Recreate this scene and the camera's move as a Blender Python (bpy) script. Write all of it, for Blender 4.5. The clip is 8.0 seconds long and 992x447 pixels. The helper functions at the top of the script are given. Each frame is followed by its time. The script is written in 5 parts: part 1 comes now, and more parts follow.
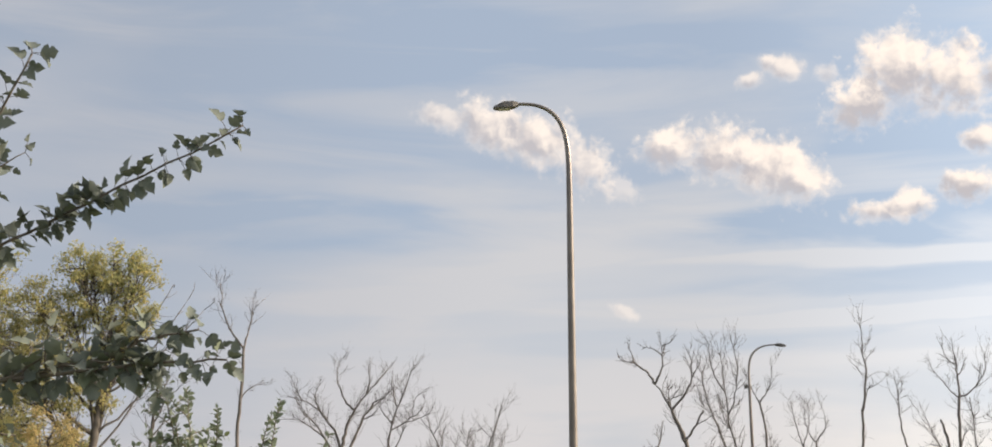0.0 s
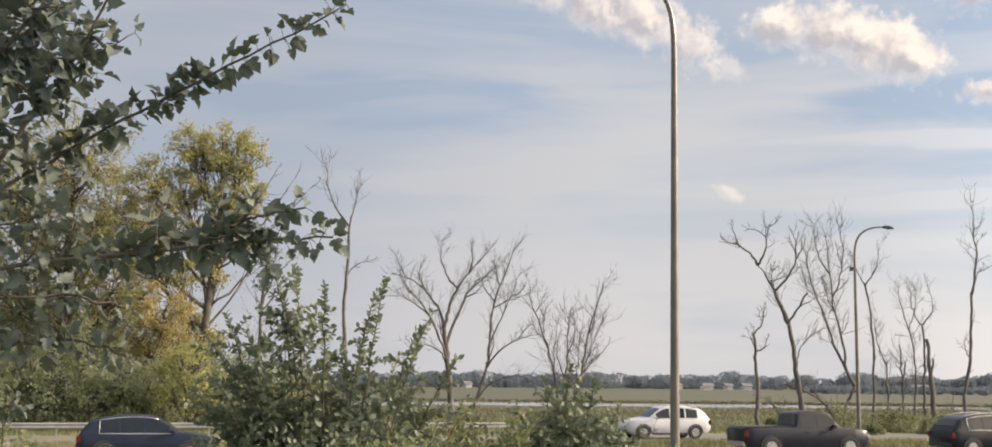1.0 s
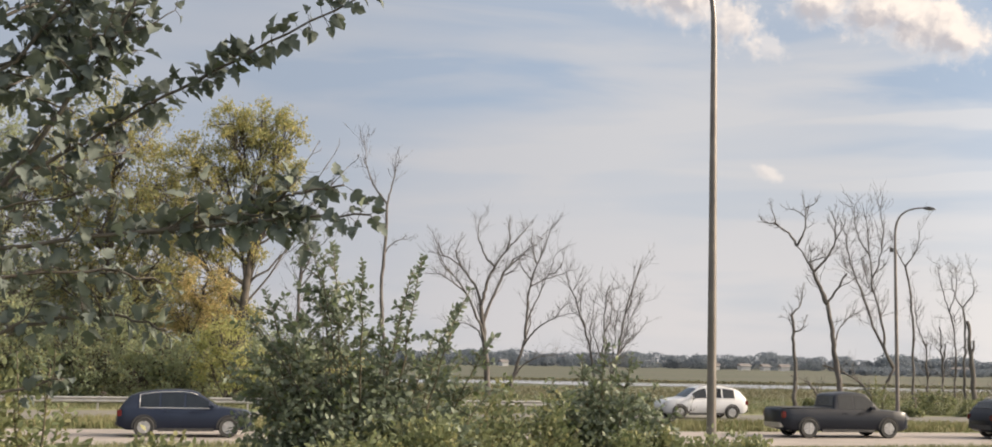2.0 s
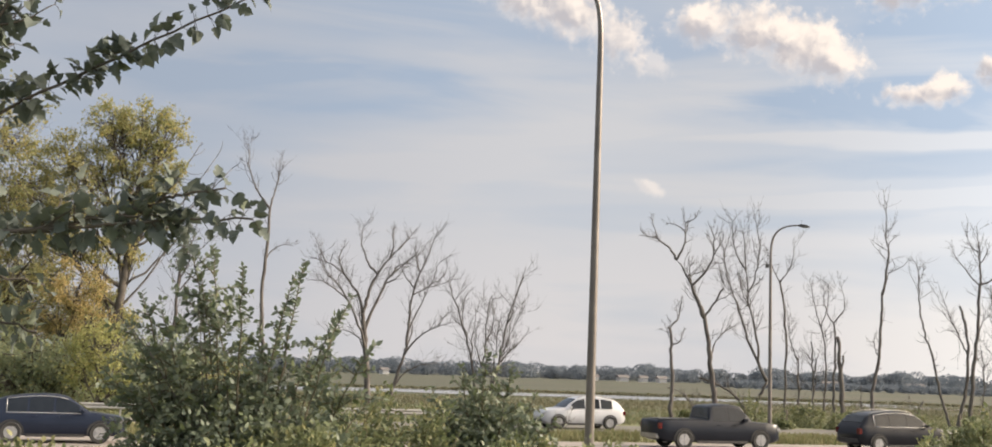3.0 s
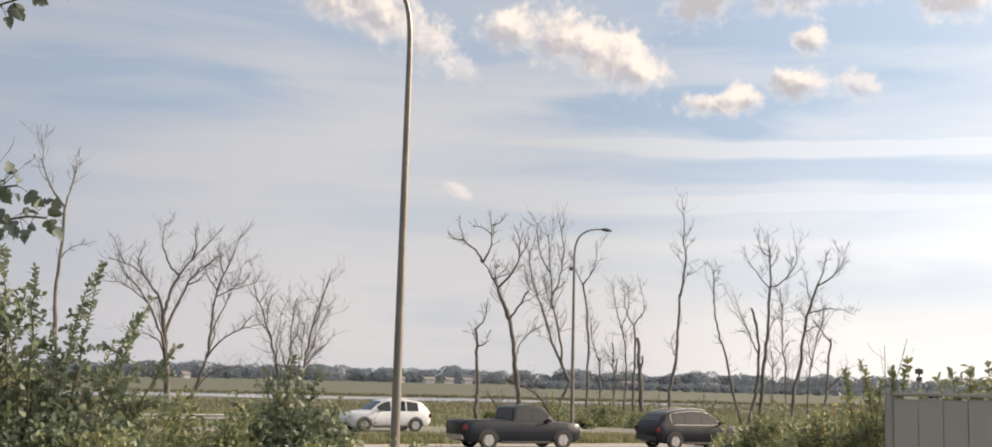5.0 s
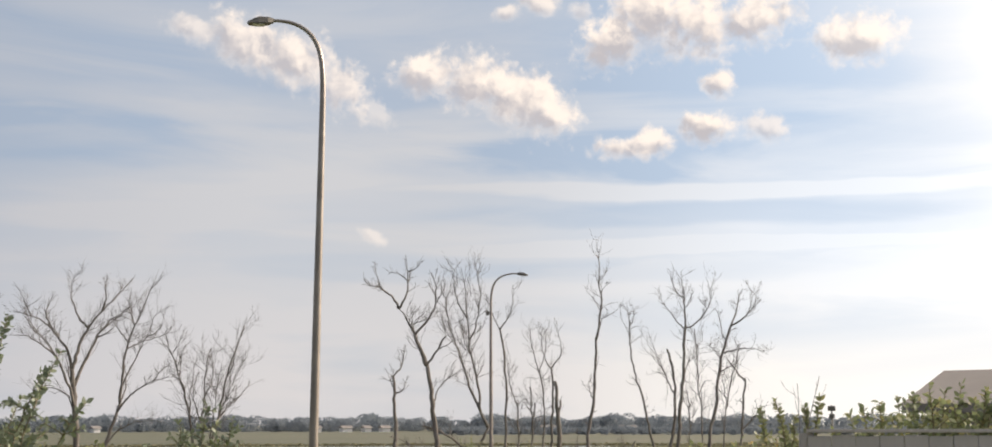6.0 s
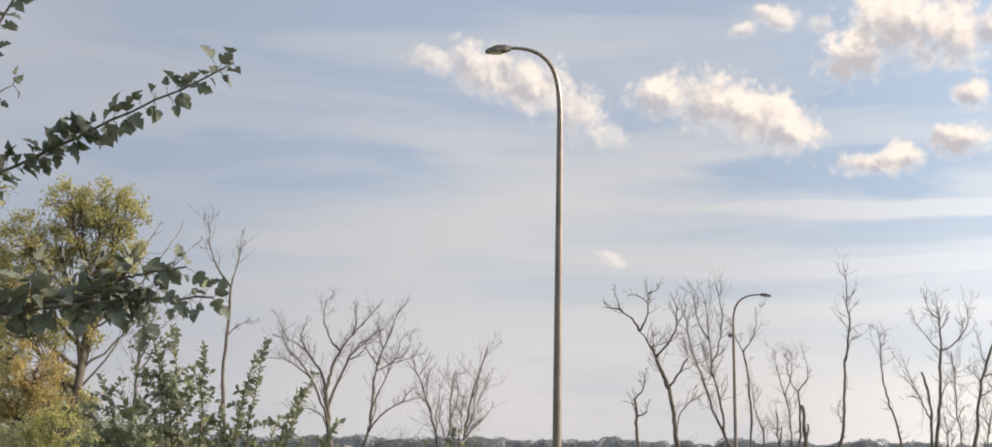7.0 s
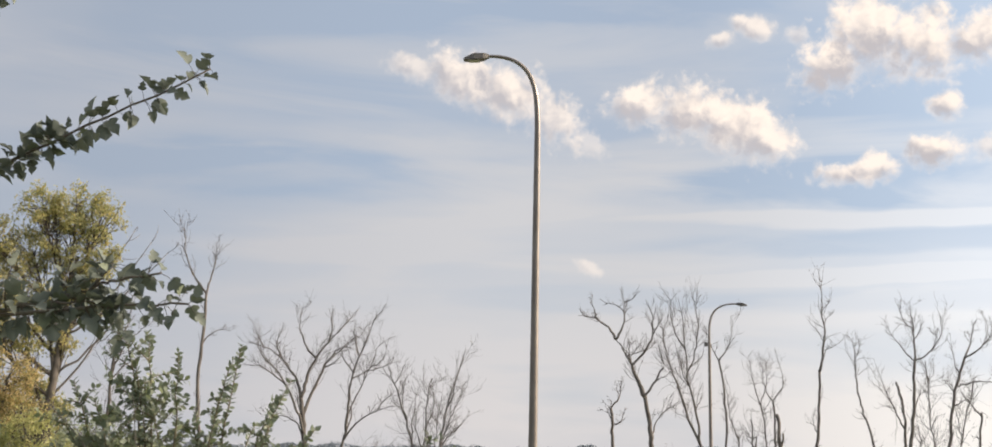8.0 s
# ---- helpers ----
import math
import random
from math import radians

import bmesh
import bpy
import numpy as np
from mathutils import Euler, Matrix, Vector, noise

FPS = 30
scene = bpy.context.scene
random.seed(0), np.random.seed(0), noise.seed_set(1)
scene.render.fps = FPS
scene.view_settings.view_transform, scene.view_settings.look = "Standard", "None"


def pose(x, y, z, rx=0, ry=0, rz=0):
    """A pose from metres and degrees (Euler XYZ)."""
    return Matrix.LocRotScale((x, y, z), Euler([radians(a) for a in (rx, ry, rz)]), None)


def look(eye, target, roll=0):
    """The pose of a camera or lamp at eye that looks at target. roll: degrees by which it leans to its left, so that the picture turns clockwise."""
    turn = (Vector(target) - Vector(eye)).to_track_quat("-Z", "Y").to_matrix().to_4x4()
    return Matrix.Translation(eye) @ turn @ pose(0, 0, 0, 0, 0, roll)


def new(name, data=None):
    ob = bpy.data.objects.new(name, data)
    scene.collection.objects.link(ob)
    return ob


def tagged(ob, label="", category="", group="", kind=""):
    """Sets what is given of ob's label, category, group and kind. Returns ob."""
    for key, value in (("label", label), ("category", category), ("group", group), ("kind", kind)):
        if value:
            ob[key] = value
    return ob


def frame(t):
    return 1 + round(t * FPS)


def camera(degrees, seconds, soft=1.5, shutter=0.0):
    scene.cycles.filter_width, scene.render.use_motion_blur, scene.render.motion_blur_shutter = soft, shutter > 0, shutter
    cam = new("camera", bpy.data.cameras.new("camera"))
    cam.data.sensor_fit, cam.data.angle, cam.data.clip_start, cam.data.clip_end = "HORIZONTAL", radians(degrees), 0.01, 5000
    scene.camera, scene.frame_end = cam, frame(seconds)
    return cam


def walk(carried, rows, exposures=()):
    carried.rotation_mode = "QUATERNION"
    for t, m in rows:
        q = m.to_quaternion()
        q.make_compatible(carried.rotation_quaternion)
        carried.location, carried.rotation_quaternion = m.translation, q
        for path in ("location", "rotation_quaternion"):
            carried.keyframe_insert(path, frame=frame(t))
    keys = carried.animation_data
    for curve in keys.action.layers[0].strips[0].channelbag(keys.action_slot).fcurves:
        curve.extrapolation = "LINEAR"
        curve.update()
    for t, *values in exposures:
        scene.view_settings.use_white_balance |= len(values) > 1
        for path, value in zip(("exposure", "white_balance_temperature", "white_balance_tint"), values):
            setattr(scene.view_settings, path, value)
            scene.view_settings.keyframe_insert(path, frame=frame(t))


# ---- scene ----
# ---------------------------------------------------------------- camera
EYE_Z = 3.0
cam = camera(42.45, 8.0, soft=1.75)
# seconds, yaw, pitch, roll of a hand-held camera that turns where it stands
TURNS = (
    (0, 4.70, 12.41, -0.58), (0.2, 5.20, 10.50, -0.15), (0.3, 6.27, 9.63, 0.08), (0.5, 7.89, 9.60, 0.42), (0.7, 8.41, 8.57, 0.44), (1, 9.36, 7.03, 0.46),
    (1.2, 10.48, 6.41, 0.50), (1.75, 11.00, 6.05, 0.79), (2.3, 10.83, 6.10, 1.43), (2.5, 10.16, 6.22, 1.56), (2.8, 7.77, 6.42, 1.71), (3, 5.83, 6.56, 1.80),
    (3.3, 2.89, 6.56, 1.56), (3.5, 1.88, 6.55, 1.39), (4, -0.02, 6.69, 1.28), (4.5, -0.19, 6.91, 1.34), (5, -2.84, 6.89, 1.30), (5.2, -4.21, 6.91, 1.16),
    (5.5, -6.01, 7.03, 0.76), (5.8, -7.01, 7.81, 0.18), (6.1, -6.00, 9.60, -0.34), (6.3, -2.88, 10.46, -0.41), (6.4, -0.05, 10.44, 0.22), (6.5, 2.24, 10.40, 0.72),
    (6.7, 3.72, 10.19, 0.69), (7, 4.19, 9.91, 0.63), (7.5, 3.52, 9.99, 0.30), (8, 3.15, 10.28, 0.79))


def held(yaw, pitch, roll):
    """The pose of a camera turned by yaw, raised by pitch and rolled about its own axis."""
    return pose(0, 0, EYE_Z, 90, 0, yaw) @ pose(0, 0, 0, pitch, 0, 0) @ pose(0, 0, 0, 0, 0, roll)


walk(cam, [(t, held(a, b, c)) for t, a, b, c in TURNS])

# ---------------------------------------------------------------- light
SUN_AZ, SUN_EL = 79.0, 25.0


class Nodes:
    """Short hand for node trees."""

    def __init__(self, tree):
        self.t = tree
        tree.nodes.clear()

    def put(self, kind, ins=(), **props):
        n = self.t.nodes.new(kind)
        for key, v in props.items():
            setattr(n, key, v)
        for k, v in dict(ins).items():
            if isinstance(v, bpy.types.NodeSocket):
                self.t.links.new(v, n.inputs[k])
            else:
                n.inputs[k].default_value = v
        return n

    def m(self, op, a, b=0.0, c=0.0, clamp=False):
        return self.put("ShaderNodeMath", {0: a, 1: b, 2: c}, operation=op, use_clamp=clamp).outputs[0]

    def smooth(self, v, lo, hi, a=0.0, b=1.0):
        n = self.put("ShaderNodeMapRange", {0: v, 1: lo, 2: hi, 3: a, 4: b}, interpolation_type="SMOOTHSTEP")
        return n.outputs[0]

    def mix(self, fac, a, b):
        n = self.put("ShaderNodeMix", data_type="RGBA")
        for sock, v in ((n.inputs[0], fac), (n.inputs[6], a), (n.inputs[7], b)):
            if isinstance(v, bpy.types.NodeSocket):
                self.t.links.new(v, sock)
            else:
                sock.default_value = v
        return n.outputs[2]

    def noise(self, vec, scale, detail=4.0, rough=0.55, distortion=0.0):
        return self.put("ShaderNodeTexNoise", {"Vector": vec, "Scale": scale, "Detail": detail, "Roughness": rough, "Distortion": distortion}).outputs[0]

    def xyz(self, x, y, z):
        return self.put("ShaderNodeCombineXYZ", {0: x, 1: y, 2: z}).outputs[0]


def rgb(r, g, b):
    return (r, g, b, 1.0)


def build_world():
    """Evening sky: blue air, thin drawn-out cirrus, a few sunlit cumulus clouds."""
    w = bpy.data.worlds.new("sky")
    scene.world = w
    w.use_nodes = True
    n = Nodes(w.node_tree)
    air = n.put("ShaderNodeTexSky", sky_type="NISHITA", sun_disc=False, sun_elevation=radians(SUN_EL), sun_rotation=radians(SUN_AZ),
                air_density=1.0, dust_density=0.8, ozone_density=1.5).outputs[0]
    d = n.put("ShaderNodeTexCoord").outputs["Generated"]
    s = n.put("ShaderNodeSeparateXYZ", {0: d})
    x, y, z = s.outputs
    az = n.m("MULTIPLY", n.m("ARCTAN2", x, y), 57.2958)
    el = n.m("MULTIPLY", n.m("ARCSINE", z), 57.2958)
    base = n.put("ShaderNodeVectorMath", {0: air, "Scale": AIR}, operation="SCALE").outputs[0]
    base = n.mix(0.78, base, rgb(0.455, 0.53, 0.65))
    base = n.mix(n.m("MULTIPLY", n.smooth(az, 4.0, 24.0), 0.75), base, rgb(0.60, 0.72, 0.885))
    base = n.mix(n.m("MULTIPLY", n.m("MULTIPLY", n.smooth(az, -5.0, -24.0), n.smooth(el, 45.0, 22.0)), 0.6), base, rgb(0.345, 0.39, 0.472))
    # cirrus: long, nearly level streaks, and a broad thin veil
    v1 = n.xyz(n.m("MULTIPLY", az, 0.055), n.m("MULTIPLY", n.m("ADD", el, n.m("MULTIPLY", az, 0.02)), 0.36), 3.1)
    v2 = n.xyz(n.m("MULTIPLY", az, 0.03), n.m("MULTIPLY", el, 0.115), 7.7)
    streak = n.smooth(n.noise(v1, 1.0, 6.0, 0.55, 0.6), 0.38, 0.72)
    veil = n.smooth(n.noise(v2, 1.0, 4.0, 0.5, 0.4), 0.36, 0.62)
    low = n.smooth(el, 13.0, 1.0)
    side = n.smooth(az, 6.0, 20.0)
    v = n.m("ADD", n.m("ADD", n.m("MULTIPLY", streak, 0.44), n.m("MULTIPLY", veil, 0.46)), 0.14)
    v = n.m("ADD", v, n.m("MULTIPLY", low, 0.45))
    v = n.m("SUBTRACT", v, n.m("MULTIPLY", n.m("MULTIPLY", side, n.smooth(el, 9.0, 12.0)), 0.3), clamp=True)
    for a, e, wa, we, amount in BANKS:
        u = n.m("DIVIDE", n.m("SUBTRACT", az, a), wa)
        q = n.m("DIVIDE", n.m("SUBTRACT", n.m("SUBTRACT", el, e), n.m("MULTIPLY", n.m("SUBTRACT", n.noise(v2, 2.2, 4.0, 0.55), 0.5), 1.6)), we)
        r = n.m("ADD", n.m("ADD", n.m("MULTIPLY", u, u), n.m("MULTIPLY", q, q)), n.m("MULTIPLY", n.m("SUBTRACT", streak, 0.5), 1.1))
        v = n.m("ADD", v, n.m("MULTIPLY", n.smooth(r, 1.5, 0.1), amount), clamp=True)
    haze = n.mix(n.smooth(el, 9.0, 0.0), rgb(0.65, 0.64, 0.65), rgb(0.735, 0.69, 0.675))
    sunward = n.mix(n.smooth(el, 9.0, 1.5), rgb(0.98, 1.02, 1.08), rgb(1.14, 1.07, 0.985))
    haze = n.mix(n.m("MULTIPLY", n.smooth(az, 2.0, 26.0), n.smooth(el, 30.0, 3.0)), haze, sunward)
    haze = n.mix(n.m("MULTIPLY", n.m("MULTIPLY", n.smooth(az, 0.0, -22.0), n.smooth(el, 45.0, 22.0)), 0.68), haze, rgb(0.50, 0.50, 0.535))
    # overhead, out of view, the cirrus is made whiter to lift the fill light
    haze = n.mix(n.smooth(el, 24.0, 50.0), haze, rgb(1.05, 1.03, 1.02))
    sky = n.mix(n.m("MULTIPLY", n.m("ADD", v, n.smooth(el, 24.0, 50.0, 0.0, 0.3), clamp=True), 0.92), base, haze)
    # cumulus: each is an ellipse with a billowing edge
    p = n.xyz(az, el, 0.0)
    wob = n.m("SUBTRACT", n.noise(p, 0.45, 5.0, 0.6), 0.5)
    fine = n.m("SUBTRACT", n.noise(p, 2.2, 7.0, 0.68, 0.4), 0.5)

    def billow(at):
        """Rounded heads of cloud at two sizes."""
        a = n.put("ShaderNodeTexVoronoi", {"Vector": at, "Scale": 0.8, "Smoothness": 0.6, "Detail": 2.0, "Roughness": 0.6}, feature="SMOOTH_F1").outputs["Distance"]
        return n.m("SUBTRACT", a, 0.45)
    warp = n.put("ShaderNodeVectorMath", {0: p, 1: n.put("ShaderNodeVectorMath", {0: n.put("ShaderNodeTexNoise", {"Vector": p, "Scale": 1.1, "Detail": 4.0}).outputs["Color"], "Scale": 1.1}, operation="SCALE").outputs[0]}, operation="ADD").outputs[0]
    heads = billow(warp)
    heap, under = None, None
    for a, e, wa, we, tilt, power in CLOUDS:
        ca, sa = math.cos(radians(tilt)), math.sin(radians(tilt))
        da, de = n.m("SUBTRACT", az, a), n.m("SUBTRACT", el, e)
        u = n.m("DIVIDE", n.m("ADD", n.m("MULTIPLY", da, ca), n.m("MULTIPLY", de, sa)), wa)
        q = n.m("DIVIDE", n.m("SUBTRACT", n.m("MULTIPLY", de, ca), n.m("MULTIPLY", da, sa)), we)
        r = n.m("SQRT", n.m("ADD", n.m("MULTIPLY", u, u), n.m("MULTIPLY", q, q)))
        r = n.m("ADD", r, n.m("ADD", n.m("ADD", n.m("MULTIPLY", wob, 0.85), n.m("MULTIPLY", fine, 0.95)), n.m("SUBTRACT", n.m("MULTIPLY", heads, 0.62), 0.30)))
        # the underside fades softly, the top has a firm edge
        edge = n.smooth(q, -0.8, 0.6, 0.10, 0.50)
        one = n.m("MULTIPLY", n.put("ShaderNodeMapRange", {0: r, 1: 1.22, 2: edge, 3: 0.0, 4: 1.0}, interpolation_type="SMOOTHSTEP").outputs[0], power)
        belly = n.m("MULTIPLY", one, n.smooth(n.m("ADD", q, n.m("MULTIPLY", u, 0.45)), 0.45, -0.6))
        heap = one if heap is None else n.m("MAXIMUM", heap, one)
        under = belly if under is None else n.m("MAXIMUM", under, belly)
    # billows: brighter where they face the sun, up and to the right
    toward = n.put("ShaderNodeVectorMath", {0: warp, 1: (0.30, 0.30, 0.0)}, operation="ADD").outputs[0]
    relief = n.m("SUBTRACT", billow(toward), heads)
    soft = n.m("SUBTRACT", n.noise(p, 0.55, 5.0, 0.5), n.noise(n.xyz(n.m("ADD", az, 0.55), n.m("ADD", el, 0.50), 0.0), 0.55, 5.0, 0.5))
    tone = n.m("ADD", n.m("ADD", n.m("MULTIPLY", relief, 0.55), n.m("MULTIPLY", soft, 1.0)), n.m("MULTIPLY", under, -0.85))
    grey = n.smooth(tone, 0.12, -0.75)
    lit = n.mix(grey, rgb(1.09, 0.95, 0.835), rgb(0.56, 0.525, 0.54))
    sky = n.mix(heap, sky, lit)
    sd = (math.cos(radians(SUN_EL)) * math.sin(radians(SUN_AZ)), math.cos(radians(SUN_EL)) * math.cos(radians(SUN_AZ)), math.sin(radians(SUN_EL)))
    near_sun = n.put("ShaderNodeVectorMath", {0: d, 1: sd}, operation="DOT_PRODUCT").outputs["Value"]
    glow = n.m("POWER", n.smooth(near_sun, 0.50, 1.0), 2.0)
    sky = n.mix(glow, sky, rgb(6.0, 4.9, 3.6))
    out = n.put("ShaderNodeBackground", {"Color": sky, "Strength": SKY})
    n.put("ShaderNodeOutputWorld", {"Surface": out.outputs[0]})


# azimuth, height, half width, half height (degrees), tilt, density
CLOUDS = ((-7.0, 17.1, 1.5, 0.7, -20, 0.6), (-4.6, 16.6, 2.2, 1.3, -20, 0.88), (-2.4, 15.9, 2.2, 1.4, -25, 0.92), (-0.4, 14.8, 1.9, 1.2, -35, 0.8), (1.0, 14.0, 1.2, 0.7, -38, 0.4), (3.6, 15.5, 1.9, 0.95, 0, 0.95), (5.8, 15.2, 2.2, 1.35, -8, 1.0), (7.8, 14.5, 2.2, 1.5, -16, 1.0), (9.0, 13.7, 1.6, 1.1, -25, 0.95),
          (12.2, 17.1, 1.9, 1.4, 25, 1.0), (13.6, 18.2, 2.1, 1.9, 10, 1.0), (15.9, 17.6, 2.2, 1.7, -10, 1.0), (18.6, 17.6, 2.0, 1.2, 0, 0.95), (7.2, 18.3, 0.7, 0.4, 10, 0.7), (8.6, 18.8, 0.95, 0.55, -15, 0.8), (10.6, 18.3, 0.6, 0.5, 0, 0.5),
          (12.2, 12.25, 1.5, 0.6, 0, 0.95), (13.7, 12.45, 1.1, 0.7, 15, 0.95), (16.2, 13.1, 1.3, 0.8, 0, 1.0), (16.8, 14.9, 0.9, 0.65, 0, 0.95), (18.9, 12.9, 1.0, 0.7, -15, 0.65), (23.0, 16.5, 2.2, 1.2, 0, 0.9), (1.1, 8.3, 0.75, 0.34, -28, 0.45),
          (24.5, 20.5, 2.6, 1.4, 0, 0.9), (-60.0, 24.0, 6.0, 2.6, 0, 0.9), (70.0, 26.0, 7.0, 2.4, 0, 0.9), (150.0, 22.0, 9.0, 3.0, 0, 0.9))
# long banks of thicker (+) and thinner (-) veil: azimuth, height, half widths, amount
BANKS = ((-13.0, 12.3, 9.0, 1.1, -0.42), (-19.0, 12.9, 6.0, 0.7, -0.2), (11.5, 11.9, 7.0, 1.0, -0.65), (17.0, 10.3, 12.0, 0.35, 0.55), (16.0, 9.2, 10.0, 0.5, -0.35), (17.0, 7.9, 12.0, 0.3, 0.4), (15.0, 6.9, 9.0, 0.5, -0.25),
         (-3.0, 10.2, 9.0, 1.0, 0.25), (2.0, 7.0, 6.0, 0.5, -0.22), (18.0, 15.0, 7.0, 2.4, -0.35), (-14.0, 16.5, 8.0, 1.2, -0.15), (-16.0, 20.5, 12.0, 2.6, -0.32), (-6.0, 14.0, 6.0, 0.8, 0.22), (-10.0, 9.0, 7.0, 0.5, 0.2), (3.0, 20.0, 6.0, 1.0, -0.25))
AIR, SKY = 0.10, 0.88
build_world()
lamp = bpy.data.lights.new("sun", "SUN")
lamp.energy, lamp.angle, lamp.color = 5.0, radians(0.6), (1.0, 0.86, 0.70)
sun = new("sun", lamp)
sun.matrix_basis = look((0, 0, 60), (-math.sin(radians(SUN_AZ)) * 60, -math.cos(radians(SUN_AZ)) * 60, 60 - 60 * math.tan(radians(SUN_EL))))
scene.view_settings.exposure = 0.22


# ---------------------------------------------------------------- materials
def material(name, c1, c2, scale=3.0, rough=0.8, metal=0.0, bump=0.3, fine=None, per=0.0, c3=None, through_light=0.0, coat=0.0, gloss=0.5):
    """Two colours broken up at two scales, with relief; per: change from object to object or island to island."""
    m = bpy.data.materials.new(name)
    m.use_nodes = True
    n = Nodes(m.node_tree)
    pos = n.put("ShaderNodeNewGeometry").outputs["Position"]
    big = n.smooth(n.noise(pos, scale, 3.0), 0.35, 0.65)
    small = n.noise(pos, fine or scale * 9, 5.0, 0.6)
    fac = n.m("ADD", n.m("MULTIPLY", big, 0.6), n.m("MULTIPLY", small, 0.5), clamp=True)
    col = n.mix(fac, rgb(*c1), rgb(*c2))
    if c3:
        isl = n.put("ShaderNodeNewGeometry").outputs["Random Per Island"]
        col = n.mix(n.smooth(isl, 1.0 - per, 1.0), col, rgb(*c3))
    b = n.put("ShaderNodeBsdfPrincipled", {"Base Color": col, "Roughness": rough, "Metallic": metal, "Coat Weight": coat, "Specular IOR Level": gloss})
    if bump:
        h = n.put("ShaderNodeBump", {"Height": small, "Strength": bump, "Distance": 0.02})
        n.t.links.new(h.outputs[0], b.inputs["Normal"])
    shader = b.outputs[0]
    if through_light:
        tr = n.put("ShaderNodeBsdfTranslucent", {"Color": col})
        shader = n.put("ShaderNodeMixShader", {0: through_light, 1: shader, 2: tr.outputs[0]}).outputs[0]
    n.put("ShaderNodeOutputMaterial", {"Surface": shader})
    return m


BARK_DEAD = material("dead_bark", (0.065, 0.058, 0.055), (0.135, 0.122, 0.116), 1.2, 0.9)
BARK = material("bark", (0.055, 0.048, 0.042), (0.11, 0.097, 0.086), 2.0, 0.9)
TWIG = material("green_twig", (0.07, 0.06, 0.04), (0.13, 0.11, 0.07), 6.0, 0.8)
LEAF_NEAR = material("dark_leaf", (0.088, 0.108, 0.100), (0.112, 0.132, 0.114), 1.2, 0.8, c3=(0.12, 0.145, 0.10), per=0.2, through_light=0.18, bump=0.1)
LEAF_SHRUB = material("shrub_leaf", (0.112, 0.142, 0.102), (0.165, 0.193, 0.134), 1.6, 0.5, c3=(0.135, 0.165, 0.075), per=0.3, through_light=0.35, bump=0.1)
LEAF_HEDGE = material("hedge_leaf", (0.115, 0.145, 0.074), (0.185, 0.205, 0.105), 1.0, 0.5, c3=(0.26, 0.25, 0.12), per=0.35, through_light=0.42, bump=0.1)
LEAF_COTTON = material("cottonwood_leaf", (0.25, 0.27, 0.13), (0.38, 0.36, 0.16), 0.28, 0.55, c3=(0.47, 0.39, 0.15), per=0.35, through_light=0.6, bump=0.0)
LEAF_GREEN = material("green_leaf", (0.23, 0.28, 0.185), (0.32, 0.355, 0.22), 0.3, 0.55, c3=(0.36, 0.35, 0.16), per=0.3, through_light=0.6, bump=0.0)
LEAF_YELLOW = material("yellow_leaf", (0.36, 0.29, 0.13), (0.44, 0.345, 0.155), 0.5, 0.55, c3=(0.24, 0.24, 0.09), per=0.4, through_light=0.5, bump=0.0)
LEAF_LIME = material("yellow_green_leaf", (0.28, 0.31, 0.12), (0.37, 0.37, 0.15), 0.6, 0.55, c3=(0.42, 0.38, 0.15), per=0.3, through_light=0.5, bump=0.0)
GRASS = material("grass_blade", (0.095, 0.120, 0.056), (0.150, 0.158, 0.078), 0.3, 0.7, c3=(0.22, 0.195, 0.115), per=0.5, through_light=0.25, bump=0.0)
DRY_GRASS = material("dry_grass_blade", (0.15, 0.15, 0.07), (0.24, 0.215, 0.115), 0.4, 0.8, c3=(0.11, 0.14, 0.05), per=0.5, through_light=0.2, bump=0.0)
ASPHALT = material("asphalt", (0.20, 0.175, 0.16), (0.27, 0.24, 0.22), 0.5, 0.9, fine=30)
# darker than the near carriageway, so the far one blends with the grass
ASPHALT_DARK = material("dark_asphalt", (0.105, 0.10, 0.09), (0.15, 0.14, 0.125), 0.4, 0.9, fine=30)
GALVANISED = material("galvanised_steel", (0.34, 0.33, 0.32), (0.48, 0.46, 0.44), 2.0, 0.42, 0.75, 0.08)
POLE = material("weathered_steel_pole", (0.125, 0.112, 0.108), (0.19, 0.172, 0.165), 1.5, 0.36, 0.45, 0.08)
LAMP_CASE = material("lamp_case", (0.07, 0.065, 0.065), (0.10, 0.095, 0.09), 5.0, 0.5, 0.3, 0.05)
LENS = material("lamp_lens", (0.30, 0.30, 0.30), (0.36, 0.36, 0.36), 6.0, 0.25, 0.0, 0.05)
POST_WOOD = material("grey_post_wood", (0.16, 0.13, 0.11), (0.27, 0.23, 0.19), 3.0, 0.9)
WATER = material("still_water", (0.10, 0.11, 0.12), (0.14, 0.15, 0.15), 0.05, 0.12, 0.0, 0.02)
REEDS = material("reed_blade", (0.088, 0.095, 0.054), (0.132, 0.128, 0.074), 0.12, 0.7, c3=(0.18, 0.158, 0.095), per=0.5, through_light=0.25, bump=0.0)
# blue-grey put into the leaf colour stands in for haze over distance
HAZED_WOODS = material("hazed_far_woods", (0.140, 0.168, 0.205), (0.178, 0.204, 0.238), 0.012, 0.95, bump=0.0, through_light=0.5)
RUBBER = material("tyre_rubber", (0.025, 0.025, 0.025), (0.04, 0.04, 0.04), 8.0, 0.85)
RIM = material("alloy_rim", (0.40, 0.40, 0.42), (0.52, 0.52, 0.53), 8.0, 0.35, 0.5, 0.0)
GLASS = material("tinted_car_glass", (0.010, 0.012, 0.016), (0.016, 0.019, 0.024), 3.0, 0.06, 0.0, 0.0, gloss=0.45)
